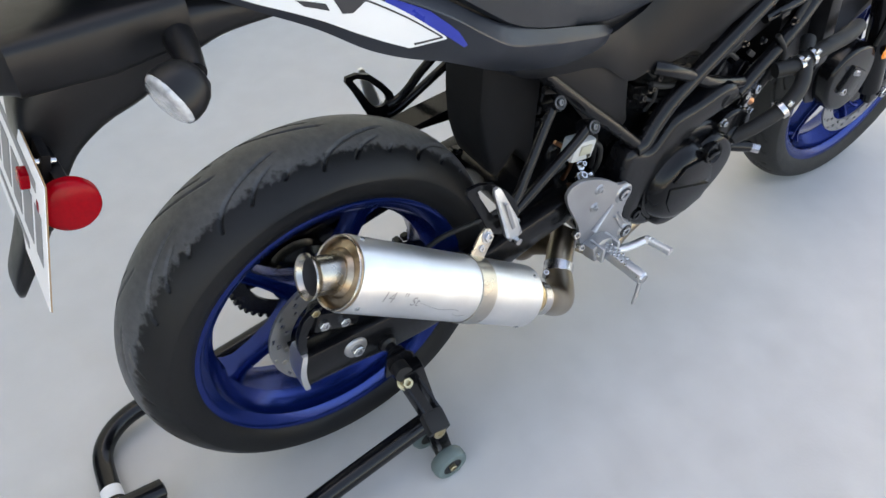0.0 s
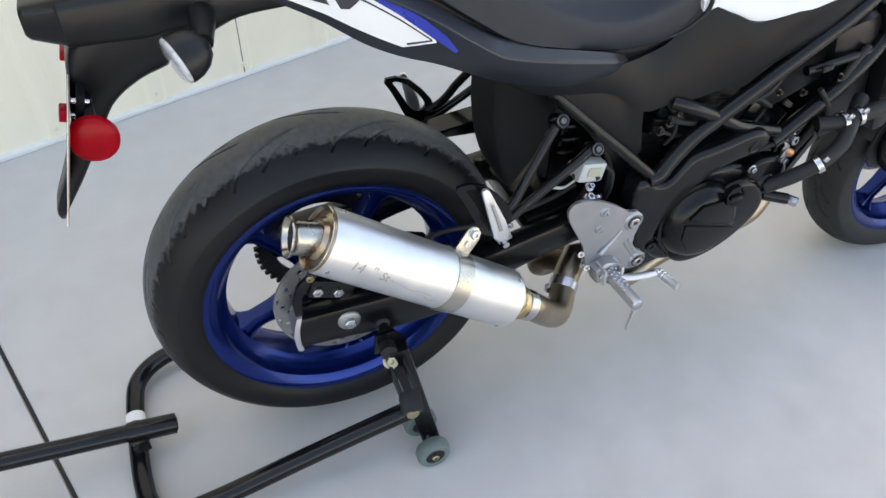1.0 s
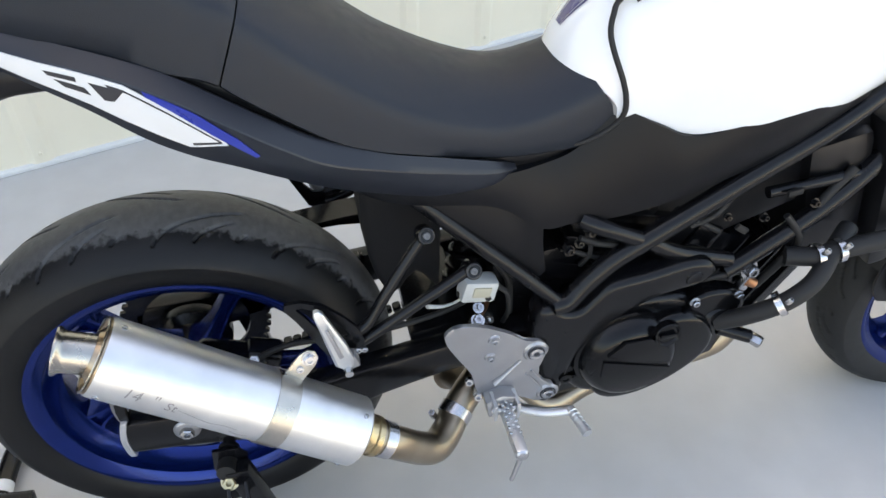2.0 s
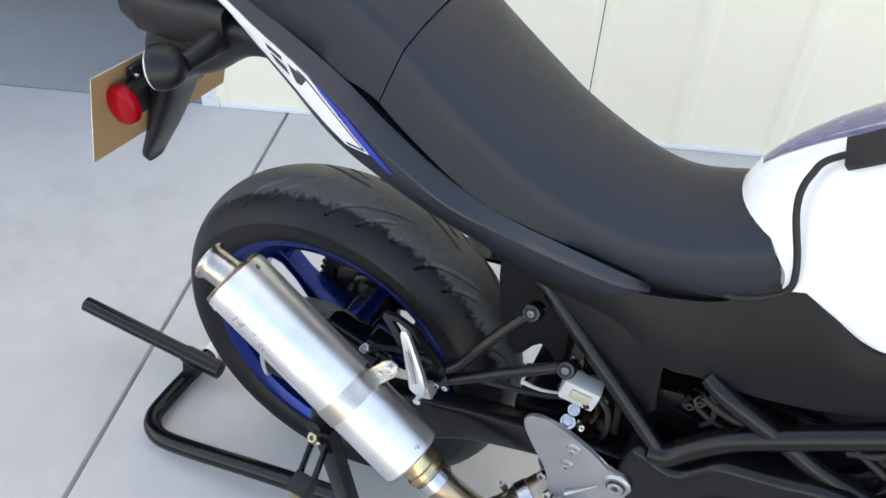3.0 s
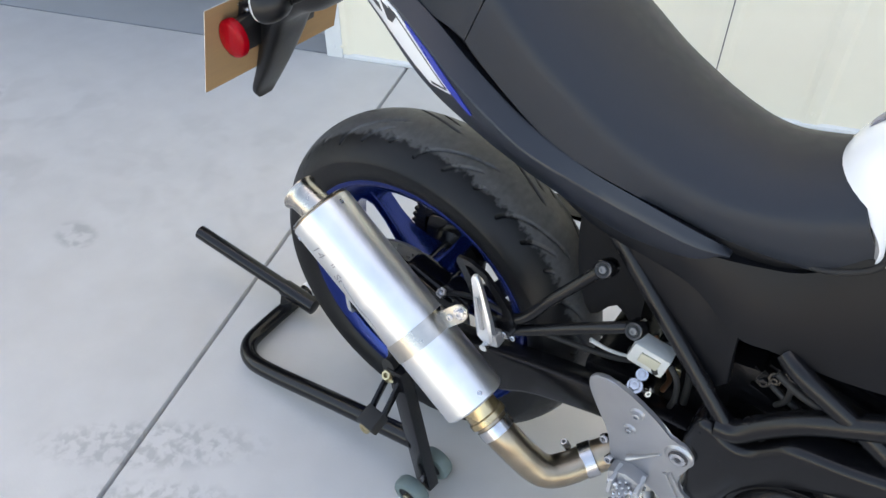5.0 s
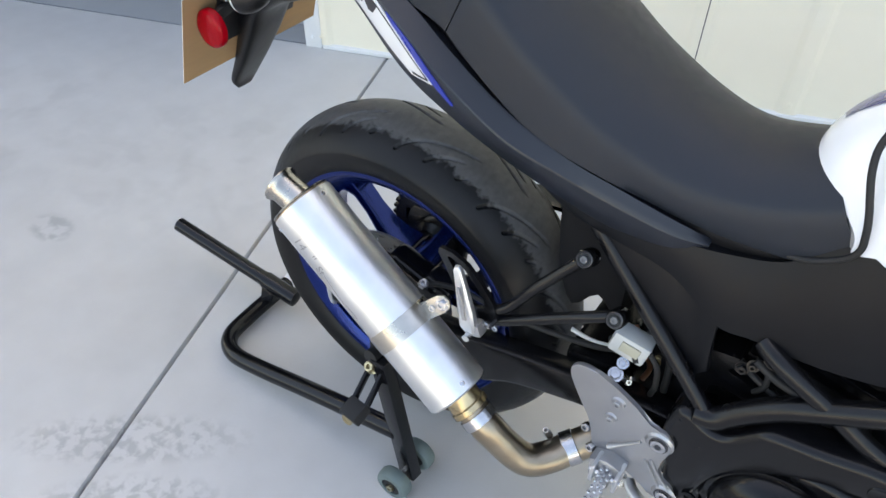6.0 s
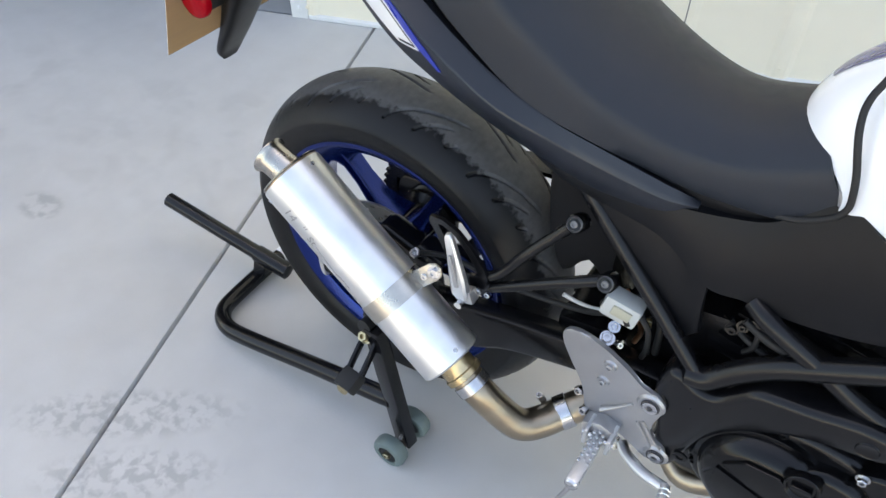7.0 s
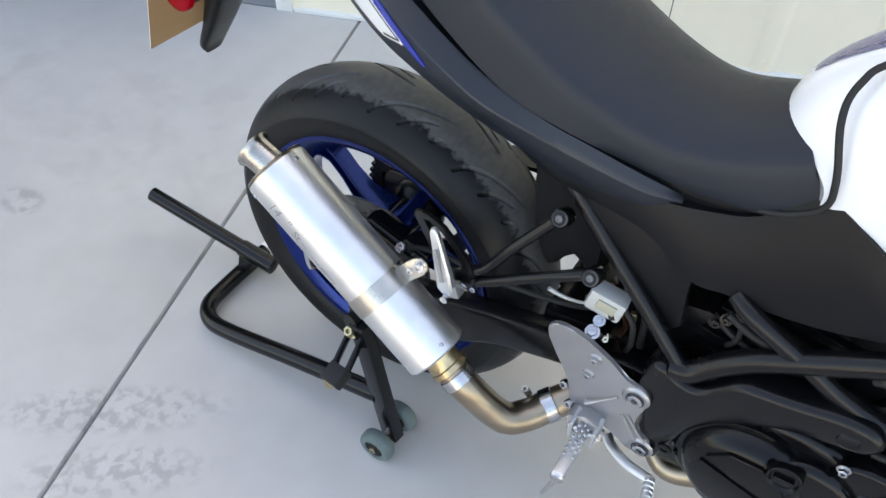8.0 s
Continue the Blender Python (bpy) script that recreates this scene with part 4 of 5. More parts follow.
part("clamp", lathe([(0.0242, 0.036), (0.0262, 0.037), (0.0262, 0.053), (0.0242, 0.054)], CAN_F, -cax, 40), CHROME, can)
link = part("link_pipe", tube([CAN_F + cax * 0.01, p1, p2, (0.322, -0.210, 0.318), (0.346, -0.199, 0.302), (0.368, -0.174, 0.300), (0.386, -0.148, 0.305), (0.408, -0.126, 0.318), (0.435, -0.104, 0.335)], 0.0240, 22, 6), PIPE, bike, "heat-tinted steel link pipe")
q0, q1 = Vector((0.386, -0.148, 0.305)), Vector((0.408, -0.126, 0.318))
part("clamp", lathe([(0.0245, -0.010), (0.0262, -0.009), (0.0262, 0.009), (0.0245, 0.010)], q0, q1 - q0, 36), CHROME, link)
bolt((0.352, -0.152, 0.310), (-0.25, -0.3, 0.9), 0.006, 0.020, CHROME, link, "clamp_bolt")
part("mid_pipe", tube([(0.400, -0.135, 0.312), (0.415, -0.105, 0.312), (0.400, -0.062, 0.290), (0.396, -0.040, 0.260), (0.420, -0.025, 0.238), (0.462, -0.015, 0.236), (0.510, -0.020, 0.236)], 0.0215, 20, 6), DARK_PIPE, bike, "dark brown exhaust mid pipe")
part("header_pipe", tube([(0.500, -0.018, 0.236), (0.532, -0.058, 0.220), (0.572, -0.088, 0.207), (0.64, -0.080, 0.232), (0.75, -0.072, 0.256), (0.835, -0.080, 0.276), (0.872, -0.082, 0.310), (0.915, -0.06, 0.39)], 0.0195, 18, 6), PIPE, bike, "golden tinted header pipe")

# -- engine
eng = part("engine", box((0.34, 0.20, 0.22), pose(0.690, 0, 0.352, 0, -8, 0), 0.03), DARK_METAL, bike, "black engine block")
part("crankcase", cushion([(0.555, 0.345), (0.570, 0.425), (0.605, 0.478), (0.690, 0.490), (0.760, 0.472), (0.800, 0.420), (0.788, 0.350), (0.730, 0.302), (0.650, 0.280), (0.585, 0.290)], 1, 0.080, 0.141, 0.014), DARK_METAL, eng)
cov = part("clutch_cover", lathe([(0.0, 0.037), (0.058, 0.036), (0.066, 0.032), (0.074, 0.022), (0.078, 0.010), (0.084, 0.009), (0.086, 0.0)], (0.652, -0.142, 0.386), (0, -1, 0.03), 48), BLACK_GLOSS, eng, "black clutch cover")
part("cover_wing", cushion([(0.690, 0.462), (0.740, 0.464), (0.780, 0.432), (0.792, 0.390), (0.772, 0.350), (0.726, 0.310), (0.672, 0.288), (0.622, 0.290), (0.596, 0.322), (0.640, 0.390)], 1, 0.120, 0.165, 0.015), BLACK_GLOSS, cov)
part("cap", lathe([(0.0, 0.007), (0.015, 0.007), (0.017, 0.010), (0.020, 0.010), (0.021, 0.0)], (0.691, -0.174, 0.450), (0, -1, 0.15), 28), BLACK_GLOSS, cov, "round oil filler cap")
part("cap_ring", lathe([(0.0180, 0.0098), (0.0190, 0.0110), (0.0200, 0.0098)], (0.691, -0.174, 0.450), (0, -1, 0.15), 28), BLACK_GLOSS, cov)
part("cap_grip", beam((0.679, -0.184, 0.450), (0.703, -0.184, 0.452), 0.006, 0.007, 0.002), BLACK_GLOSS, cov)
for k in range(9):
    a = radians(40 * k + 10)
    bolt((0.652 + 0.091 * math.cos(a), -0.138, 0.386 + 0.091 * math.sin(a)), (0, -1, 0), 0.0055, 0.006, DARK_METAL, eng, "cover_bolt", washer=0.008)
part("cover_face", plate([(0.604, 0.420), (0.628, 0.444), (0.668, 0.446), (0.700, 0.420), (0.712, 0.384), (0.640, 0.404)], 0.006, (0, -0.1795, 0), bevel=0.0025), BLACK_GLOSS, cov)
part("cover_face", plate([(0.600, 0.408), (0.640, 0.396), (0.712, 0.374), (0.700, 0.345), (0.660, 0.330), (0.618, 0.345), (0.600, 0.375)], 0.004, (0, -0.1795, 0), bevel=0.0018), BLACK_GLOSS, cov)
# cylinders with fins
for c, rot, size in (((0.62, 0, 0.555), 14, (0.13, 0.165, 0.20)), ((0.86, 0, 0.445), -62, (0.13, 0.165, 0.20))):
    cyl = part("cylinder", box(size, pose(*c, 0, rot, 0), 0.018), DARK_METAL, eng, "black cylinder with cooling fins")
    for k in range(6):
        part("fin", box((size[0] + 0.022, size[1] + 0.022, 0.004), pose(*c, 0, rot, 0) @ pose(0, 0, -0.06 + 0.024 * k), 0.001), DARK_METAL, cyl)
    part("head_cover", box((size[0] + 0.01, size[1] + 0.01, 0.05), pose(*c, 0, rot, 0) @ pose(0, 0, size[2] / 2 + 0.02), 0.012), BLACK_GLOSS, cyl)
part("injector_box", box((0.34, 0.16, 0.20), pose(0.83, 0, 0.655, 0, -22, 0), 0.02), BLACK_PLASTIC, eng)
part("water_pump", lathe([(0.0, 0.030), (0.018, 0.030), (0.026, 0.022), (0.030, 0.0)], (0.785, -0.125, 0.430), (0.15, -1, 0.1), 28), DARK_METAL, eng, "black water pump housing")
part("pump_cover", cushion([(0.730, 0.470), (0.760, 0.492), (0.810, 0.486), (0.835, 0.455), (0.822, 0.415), (0.785, 0.398), (0.752, 0.420)], 1, 0.125, 0.151, 0.008), BLACK_GLOSS, eng)
for x, z in ((0.742, 0.478), (0.812, 0.480), (0.826, 0.425), (0.770, 0.405)):
    bolt((x, -0.150, z), (0, -1, 0), 0.006, 0.007, CHROME, eng, washer=0.008)
part("hose", tube([(0.790, -0.150, 0.425), (0.825, -0.172, 0.455), (0.865, -0.186, 0.488), (0.905, -0.180, 0.515), (0.945, -0.150, 0.540), (0.985, -0.12, 0.555)], 0.0140, 16, 6), RUBBER, eng, "black rubber coolant hose")
part("hose", tube([(0.880, -0.135, 0.530), (0.918, -0.150, 0.536), (0.955, -0.150, 0.542), (1.01, -0.150, 0.548), (1.07, -0.148, 0.550), (1.12, -0.138, 0.552)], 0.0145, 16, 6), RUBBER, eng, "black rubber coolant hose")
for at, ax in (((0.858, -0.184, 0.483), (0.8, -0.2, 0.6)), ((0.920, -0.150, 0.5365), (1, -0.05, 0.1)), ((0.952, -0.150, 0.5415), (1, 0.05, 0.15))):
    cl = part("hose_clamp", lathe([(0.0160, -0.005), (0.0186, -0.005), (0.0186, 0.005), (0.0160, 0.005)], at, ax, 28, closed=True), CHROME, eng, "steel hose clamp")
    bolt(Vector(at) + Vector((0, -0.012, 0.014)), (0.3, -0.3, 0.9), 0.0045, 0.010, CHROME, eng, "clamp_screw")
bolt((0.862, -0.150, 0.376), (0.5, -0.8, 0.0), 0.010, 0.020, CHROME, eng, "sensor")
part("pipe_stub", tube([(0.815, -0.13, 0.385), (0.862, -0.150, 0.376)], 0.011, 14), DARK_METAL, eng)
bolt((0.829, -0.132, 0.511), (0.2, -1, 0.1), 0.010, 0.012, CHROME, eng, "frame_bolt", washer=0.015)
part("bracket", tube([(0.822, -0.125, 0.522), (0.830, -0.130, 0.500), (0.826, -0.128, 0.478), (0.838, -0.124, 0.466)], 0.007, 10, 4), CHROME, eng, "bright metal bracket")
part("fitting", tube([(0.842, -0.120, 0.476), (0.856, -0.124, 0.468)], 0.0075, 12), COPPER, eng, "copper coloured fitting")
for pts, r in (([(0.56, -0.115, 0.60), (0.60, -0.118, 0.585), (0.66, -0.112, 0.575), (0.70, -0.10, 0.60)], 0.005), ([(0.72, -0.120, 0.60), (0.75, -0.125, 0.62), (0.78, -0.12, 0.655), (0.83, -0.11, 0.67)], 0.005),
               ([(0.76, -0.128, 0.498), (0.80, -0.133, 0.508), (0.85, -0.125, 0.500)], 0.0045), ([(0.87, -0.11, 0.45), (0.90, -0.118, 0.52), (0.915, -0.118, 0.60), (0.96, -0.11, 0.66)], 0.007),
               ([(0.42, -0.09, 0.60), (0.45, -0.098, 0.56), (0.47, -0.10, 0.52), (0.475, -0.10, 0.46)], 0.005), ([(0.36, -0.08, 0.64), (0.40, -0.09, 0.63), (0.43, -0.095, 0.60)], 0.006)):
    part("cable", tube(pts, r, 10, 6), RUBBER, eng)
for at in ((0.575, -0.112, 0.605), (0.735, -0.118, 0.640), (0.780, -0.122, 0.665), (0.700, -0.112, 0.622), (0.55, -0.110, 0.575)):
    bolt(at, (0.1, -1, 0.3), 0.006, 0.006, DARK_METAL, eng, "bolt", washer=0.008)
for pts, r, m2 in (([(0.545, -0.100, 0.575), (0.575, -0.108, 0.562), (0.62, -0.110, 0.548), (0.66, -0.100, 0.54)], 0.004, RUBBER), ([(0.56, -0.105, 0.62), (0.575, -0.112, 0.60), (0.580, -0.112, 0.565), (0.572, -0.105, 0.54)], 0.0035, RUBBER),
                   ([(0.715, -0.118, 0.615), (0.74, -0.124, 0.602), (0.765, -0.122, 0.585)], 0.004, RUBBER), ([(0.865, -0.125, 0.60), (0.885, -0.132, 0.575), (0.900, -0.130, 0.545), (0.895, -0.122, 0.50)], 0.005, RUBBER), ([(0.60, -0.10, 0.50), (0.625, -0.106, 0.512), (0.65, -0.104, 0.505)], 0.006, COPPER)):
    part("cable", tube(pts, r, 10, 6), m2, eng)
for at, ax, r in (((0.560, -0.116, 0.592), (0, -1, 0.4), 0.006), ((0.595, -0.112, 0.552), (0, -1, 0.6), 0.005), ((0.835, -0.116, 0.595), (0.2, -1, 0.3), 0.006), ((0.905, -0.122, 0.615), (0, -1, 0.3), 0.006), ((0.770, -0.124, 0.612), (0, -1, 0.3), 0.005)):
    bolt(at, ax, r * 0.8, 0.007, DARK_METAL, eng, "clip_bolt", washer=r * 1.2)
for x, z, a in ((0.725, 0.628, 20), (0.865, 0.640, -10), (0.80, 0.585, 35)):
    part("clip", box((0.022, 0.006, 0.010), pose(x, -0.124, z, 0, a, 0), 0.002), RUBBER, eng)
part("fan_shroud", box((0.10, 0.20, 0.24), pose(0.965, 0, 0.585, 0, -14, 0), 0.02), BLACK_PLASTIC, bike)
part("radiator", box((0.035, 0.25, 0.26), pose(1.035, 0, 0.600, 0, -14, 0), 0.008), BLACK_PLASTIC, bike, "black radiator")

# -- inner fender, shock, chain guard
inner = [section(x, t, b, w, 0.25) for x, t, b, w in spline_rows([(0.272, 0.705, 0.600, 0.045), (0.284, 0.715, 0.530, 0.052), (0.31, 0.720, 0.475, 0.056), (0.345, 0.715, 0.515, 0.056), (0.380, 0.70, 0.47, 0.050)], 3)]
part("inner_fender", loft(inner), MATT_PLASTIC, bike, "black plastic inner fender")
coil = []
for k in range(90):
    a = k / 12 * 2 * math.pi
    coil.append((0.425 + 0.028 * math.cos(a) + 0.0004 * k, 0.028 * math.sin(a), 0.44 + 0.0021 * k))
part("shock_spring", tube(coil, 0.005, 8), DARK_METAL, bike, "black rear shock spring")
part("shock_body", tube([(0.415, 0, 0.40), (0.450, 0, 0.68)], 0.018, 16), BLACK_GLOSS, bike)
guard = []
for x, z0, z1 in ((0.0, 0.468, 0.476), (0.08, 0.486, 0.500), (0.17, 0.500, 0.522), (0.25, 0.505, 0.535), (0.34, 0.500, 0.545)):
    guard.append([Vector((x, 0.075, z1)), Vector((x, 0.120, z1)), Vector((x, 0.124, z0 - 0.02)), Vector((x, 0.120, z0 - 0.02)), Vector((x, 0.116, z1 - 0.005)), Vector((x, 0.075, z1 - 0.005))])
part("chain_guard", loft(guard), BLACK_GLOSS, bike, "black plastic chain guard")
chain = part("chain", bmesh.new(), DARK_METAL, bike, "black drive chain")
for z0, z1 in ((0.452, 0.425), (0.228, 0.345)):
    for k in range(30):
        t = k / 29
        c = Vector((0.01 + 0.47 * t, 0.0915, z0 + (z1 - z0) * t))
        part("link", box((0.0150, 0.016 if k % 2 else 0.020, 0.012), pose(*c, 0, -math.degrees(math.atan2(z1 - z0, 0.47)), 0), 0.003, seg=1), DARK_METAL, chain)

# -- passenger hangers
for s in (1, -1):
    hub = part("passenger_hanger", tube([(0.345, -s * 0.122, 0.648), (0.319, -s * 0.132, 0.615), (0.290, -s * 0.145, 0.577), (0.274, -s * 0.151, 0.552), (0.258, -s * 0.157, 0.534), (0.236, -s * 0.161, 0.524)], 0.0078, 14, 5), DARK_METAL, bike, "black steel passenger footrest hanger")
    part("lower_arm", tube([(0.402, -s * 0.143, 0.600), (0.371, -s * 0.150, 0.584), (0.336, -s * 0.153, 0.562), (0.299, -s * 0.156, 0.538), (0.259, -s * 0.159, 0.513), (0.236, -s * 0.161, 0.503)], 0.0078, 14, 4), DARK_METAL, hub)
    # pressed bracket: a flat ring round a three-cornered opening, with a web at its foot
    ring = [(0.162, 0.601), (0.181, 0.602), (0.206, 0.592), (0.230, 0.568), (0.247, 0.545), (0.256, 0.520), (0.246, 0.496), (0.226, 0.488), (0.206, 0.500), (0.190, 0.534), (0.172, 0.572), (0.160, 0.592)]
    hole = [(0.174, 0.592), (0.182, 0.593), (0.201, 0.583), (0.221, 0.561), (0.233, 0.544), (0.236, 0.533), (0.232, 0.527), (0.224, 0.525), (0.214, 0.527), (0.203, 0.540), (0.186, 0.572), (0.176, 0.588)]
    bm = bmesh.new()
    rows = [[bm.verts.new((x, -s * y, z)) for x, z in lp] for lp, y in ((ring, 0.162), (ring, 0.168), (hole, 0.168), (hole, 0.162))]
    for r0, r1 in zip(rows, rows[1:] + rows[:1]):
        for j in range(12):
            bm.faces.new((r0[j], r0[(j + 1) % 12], r1[(j + 1) % 12], r1[j]))
    part("bracket", bm, DARK_METAL, hub)
    bolt((0.254, -s * 0.168, 0.503), (0, -s, 0), 0.0048, 0.003, CHROME, hub)
    for at in ((0.345, 0.128, 0.648), (0.403, 0.148, 0.596)):
        part("boss", lathe([(0.0, 0.010), (0.0105, 0.010), (0.0122, 0.007), (0.0122, -0.018), (0.0, -0.018)], (at[0], -s * (at[1] - 0.004), at[2]), (0, -s, 0.6), 24), BLACK_GLOSS, hub)
        part("boss_ring", lathe([(0.0075, 0.0102), (0.0088, 0.0118), (0.0102, 0.0102)], (at[0], -s * (at[1] - 0.004), at[2]), (0, -s, 0.6), 24), BOLT_GREY, hub)
        bolt((at[0], -s * (at[1] + 0.0046), at[2] + 0.0051), (0, -s, 0.6), 0.0046, 0.003, BOLT_GREY, hub, sides=16)
    pg = []
    for x, y, z, a, b in ((0.230, 0.190, 0.502, 0.007, 0.006), (0.226, 0.191, 0.512, 0.012, 0.007), (0.220, 0.189, 0.535, 0.0115, 0.006), (0.206, 0.183, 0.575, 0.0075, 0.005), (0.200, 0.181, 0.592, 0.006, 0.0045), (0.198, 0.180, 0.597, 0.003, 0.003)):
        oct_ = [(-1, -0.6), (-0.7, -1), (0.7, -1), (1, -0.6), (1, 0.6), (0.7, 1), (-0.7, 1), (-1, 0.6)]
        pg.append([Vector((x + a * p, -s * (y + b * q), z + 0.3 * a * p)) for p, q in oct_])
    part("peg", loft(pg), ALU, hub, "folded bare aluminium passenger peg", 25)
    part("peg_groove", plate([(-0.003, -0.020), (0.003, -0.020), (0.002, 0.030), (-0.002, 0.030)], 0.004, (0.217, -s * 0.1955, 0.545), (1, 0, 0.3), (-0.3, s * 0.1, 1), 0.001), CAST, hub)
    part("clevis", box((0.024, 0.018, 0.020), pose(0.232, -s * 0.184, 0.505, 0, -20, 0), 0.003), CAST, hub)
    part("pivot", tube([(0.228, -s * 0.175, 0.500), (0.230, -s * 0.205, 0.500)], 0.0055, 12), CHROME, hub)
    bolt((0.245, -s * 0.176, 0.513), (0, -s, 0), 0.0055, 0.004, CHROME, hub)

# -- rider footrest plate with peg, brake pedal and master cylinder
hp = [(0.364, 0.490), (0.372, 0.502), (0.392, 0.506), (0.424, 0.497), (0.464, 0.474), (0.482, 0.454), (0.504, 0.455), (0.519, 0.437), (0.514, 0.412), (0.507, 0.388), (0.516, 0.362), (0.534, 0.354), (0.541, 0.334), (0.530, 0.315), (0.512, 0.314), (0.496, 0.326), (0.470, 0.340), (0.440, 0.345), (0.418, 0.350), (0.406, 0.404), (0.385, 0.440), (0.369, 0.470)]
heel = part("heel_plate", plate(hp, 0.007, (0, -0.155, 0), bevel=0.002, round_n=3), CAST, bike, "grey cast rider footrest plate")
for pts in (((0.490, 0.386), (0.507, 0.361), (0.522, 0.337)), ((0.497, 0.392), (0.515, 0.366), (0.531, 0.349))):
    part("rib", tube([(x, -0.1595, z) for x, z in pts], 0.0022, 8, 3), CAST, heel)
part("ridge", tube([(0.478, -0.1590, 0.418), (0.455, -0.1600, 0.392), (0.440, -0.1620, 0.378)], (0.003, 0.006), 10, 4, flat=0.6), CAST, heel)
for x, z, r, m2 in ((0.436, 0.470, 0.0065, CAST), (0.432, 0.434, 0.006, CAST), (0.500, 0.432, 0.013, CHROME), (0.528, 0.333, 0.012, CHROME)):
    part("boss", lathe([(0.0, 0.003), (r * 1.25, 0.003), (r * 1.5, 0.0)], (x, -0.1585, z), (0, -1, 0), 24), CAST, heel)
    bolt((x, -0.1615, z), (0, -1, 0), r * 0.8, 0.004, m2, heel, sides=16)
# flat black ring and hex stand in for the dark groove and socket
for x, z in ((0.500, 0.432), (0.528, 0.333)):
    part("dark_ring", lathe([(0.0108, 0.0), (0.0108, 0.0012), (0.0128, 0.0012), (0.0128, 0.0)], (x, -0.1615, z), (0, -1, 0), 28), INK, heel)
    part("socket", lathe([(0.0, 0.0005), (0.0042, 0.0005), (0.0042, 0.0)], (x, -0.1638, z), (0, -1, 0), 6), INK, heel)
part("peg_bracket", plate([(-0.020, -0.012), (0.020, -0.012), (0.024, 0.016), (0.0, 0.024), (-0.024, 0.016)], 0.030, (0.448, -0.172, 0.344), (1, 0, 0.1), (0, 0.2, 1), 0.004), CAST, heel)
for dx in (-0.017, 0.017):
    part("clevis", box((0.006, 0.034, 0.030), pose(0.4525 + dx, -0.182, 0.350, -4, 0, 0), 0.002), ALU, heel)
part("clevis_pin", tube([(0.430, -0.190, 0.350), (0.475, -0.190, 0.350)], 0.004, 10), CHROME, heel)
peg = part("rider_peg", box((0.018, 0.096, 0.020), pose(0.4525, -0.226, 0.349, -4, 0, 0), 0.005), ALU, heel, "ribbed aluminium rider peg")
for k in range(9):
    for dx in (-0.0065, 0.0, 0.0065):
        part("tooth", box((0.0045, 0.0050, 0.005), pose(0.4525 + dx, -0.186 - 0.0095 * k - abs(dx) * 0.7, 0.3605 - 0.0006 * k, -4, 0, 45), 0.0008, seg=1), CHROME, peg)
part("peg_end", lathe([(0.0, 0.004), (0.008, 0.003), (0.010, 0.0), (0.0, 0.0)], (0.4525, -0.273, 0.353), (0, -1, 0.05), 16), CHROME, peg)
part("feeler", tube([(0.452, -0.270, 0.346), (0.446, -0.274, 0.325), (0.439, -0.277, 0.302)], (0.004, 0.003), 10, 2), CAST, peg)
ped = part("brake_pedal", tube([(0.478, -0.148, 0.306), (0.490, -0.160, 0.304), (0.520, -0.178, 0.309), (0.556, -0.190, 0.320)], 0.0085, 14, 5, flat=0.7), ALU, heel, "bare aluminium brake pedal")
part("pedal_pad", tube([(0.556, -0.188, 0.321), (0.566, -0.238, 0.323)], 0.0075, 12), ALU, ped)
for k in range(6):
    part("groove_ring", lathe([(0.0072, -0.0015), (0.0088, 0.0), (0.0072, 0.0015)], (0.558 + 0.0016 * k, -0.196 - 0.0075 * k, 0.3215), (0.2, -1, 0.04), 12), ALU, ped)
part("master_cylinder", tube([(0.428, -0.138, 0.400), (0.420, -0.136, 0.455), (0.416, -0.131, 0.482)], 0.012, 14), DARK_METAL, heel, "black rear brake master cylinder")
bolt((0.416, -0.131, 0.482), (0.1, -0.5, 0.86), 0.0075, 0.014, CHROME, heel, "banjo_bolt", washer=0.0095)
part("banjo", lathe([(0.0065, -0.004), (0.0100, -0.004), (0.0100, 0.004), (0.0065, 0.004)], (0.417, -0.133, 0.486), (0.1, -0.5, 0.86), 20, closed=True), CHROME, heel)
bolt((0.430, -0.132, 0.484), (0.6, -0.5, 0.5), 0.005, 0.011, CHROME, heel, "bleed_screw")
bolt((0.420, -0.124, 0.503), (0.1, -0.6, 0.7), 0.005, 0.010, CHROME, heel, "hose_screw", washer=0.008)
part("rod", tube([(0.415, -0.150, 0.345), (0.425, -0.146, 0.415)], 0.004, 10), CHROME, heel)
for at in ((0.418, -0.158, 0.352), (0.404, -0.154, 0.385)):
    bolt(at, (-0.2, -0.9, 0.3), 0.007, 0.009, CHROME, heel, "nut")
part("return_spring", tube([(0.470 + 0.004 * math.cos(k * 0.9), -0.150 + 0.004 * math.sin(k * 0.9), 0.312 - 0.0006 * k) for k in range(44)], 0.0011, 6), CHROME, heel)

# swingarm pivot housing and linkage seen below the connector
piv = part("linkage", cushion([(0.405, 0.480), (0.420, 0.505), (0.455, 0.510), (0.482, 0.480), (0.485, 0.395), (0.465, 0.365), (0.438, 0.362), (0.418, 0.400)], 1, 0.0, 0.062, 0.012), DARK_METAL, bike, "black suspension linkage behind the footrest plate")
bolt((0.452, -0.062, 0.470), (0, -1, 0), 0.008, 0.006, BRASS, piv, sides=6)
part("wire", tube([(0.410, -0.070, 0.520), (0.432, -0.082, 0.500), (0.446, -0.080, 0.468), (0.440, -0.072, 0.430)], 0.004, 8, 5), COPPER, piv, "copper coloured cable")
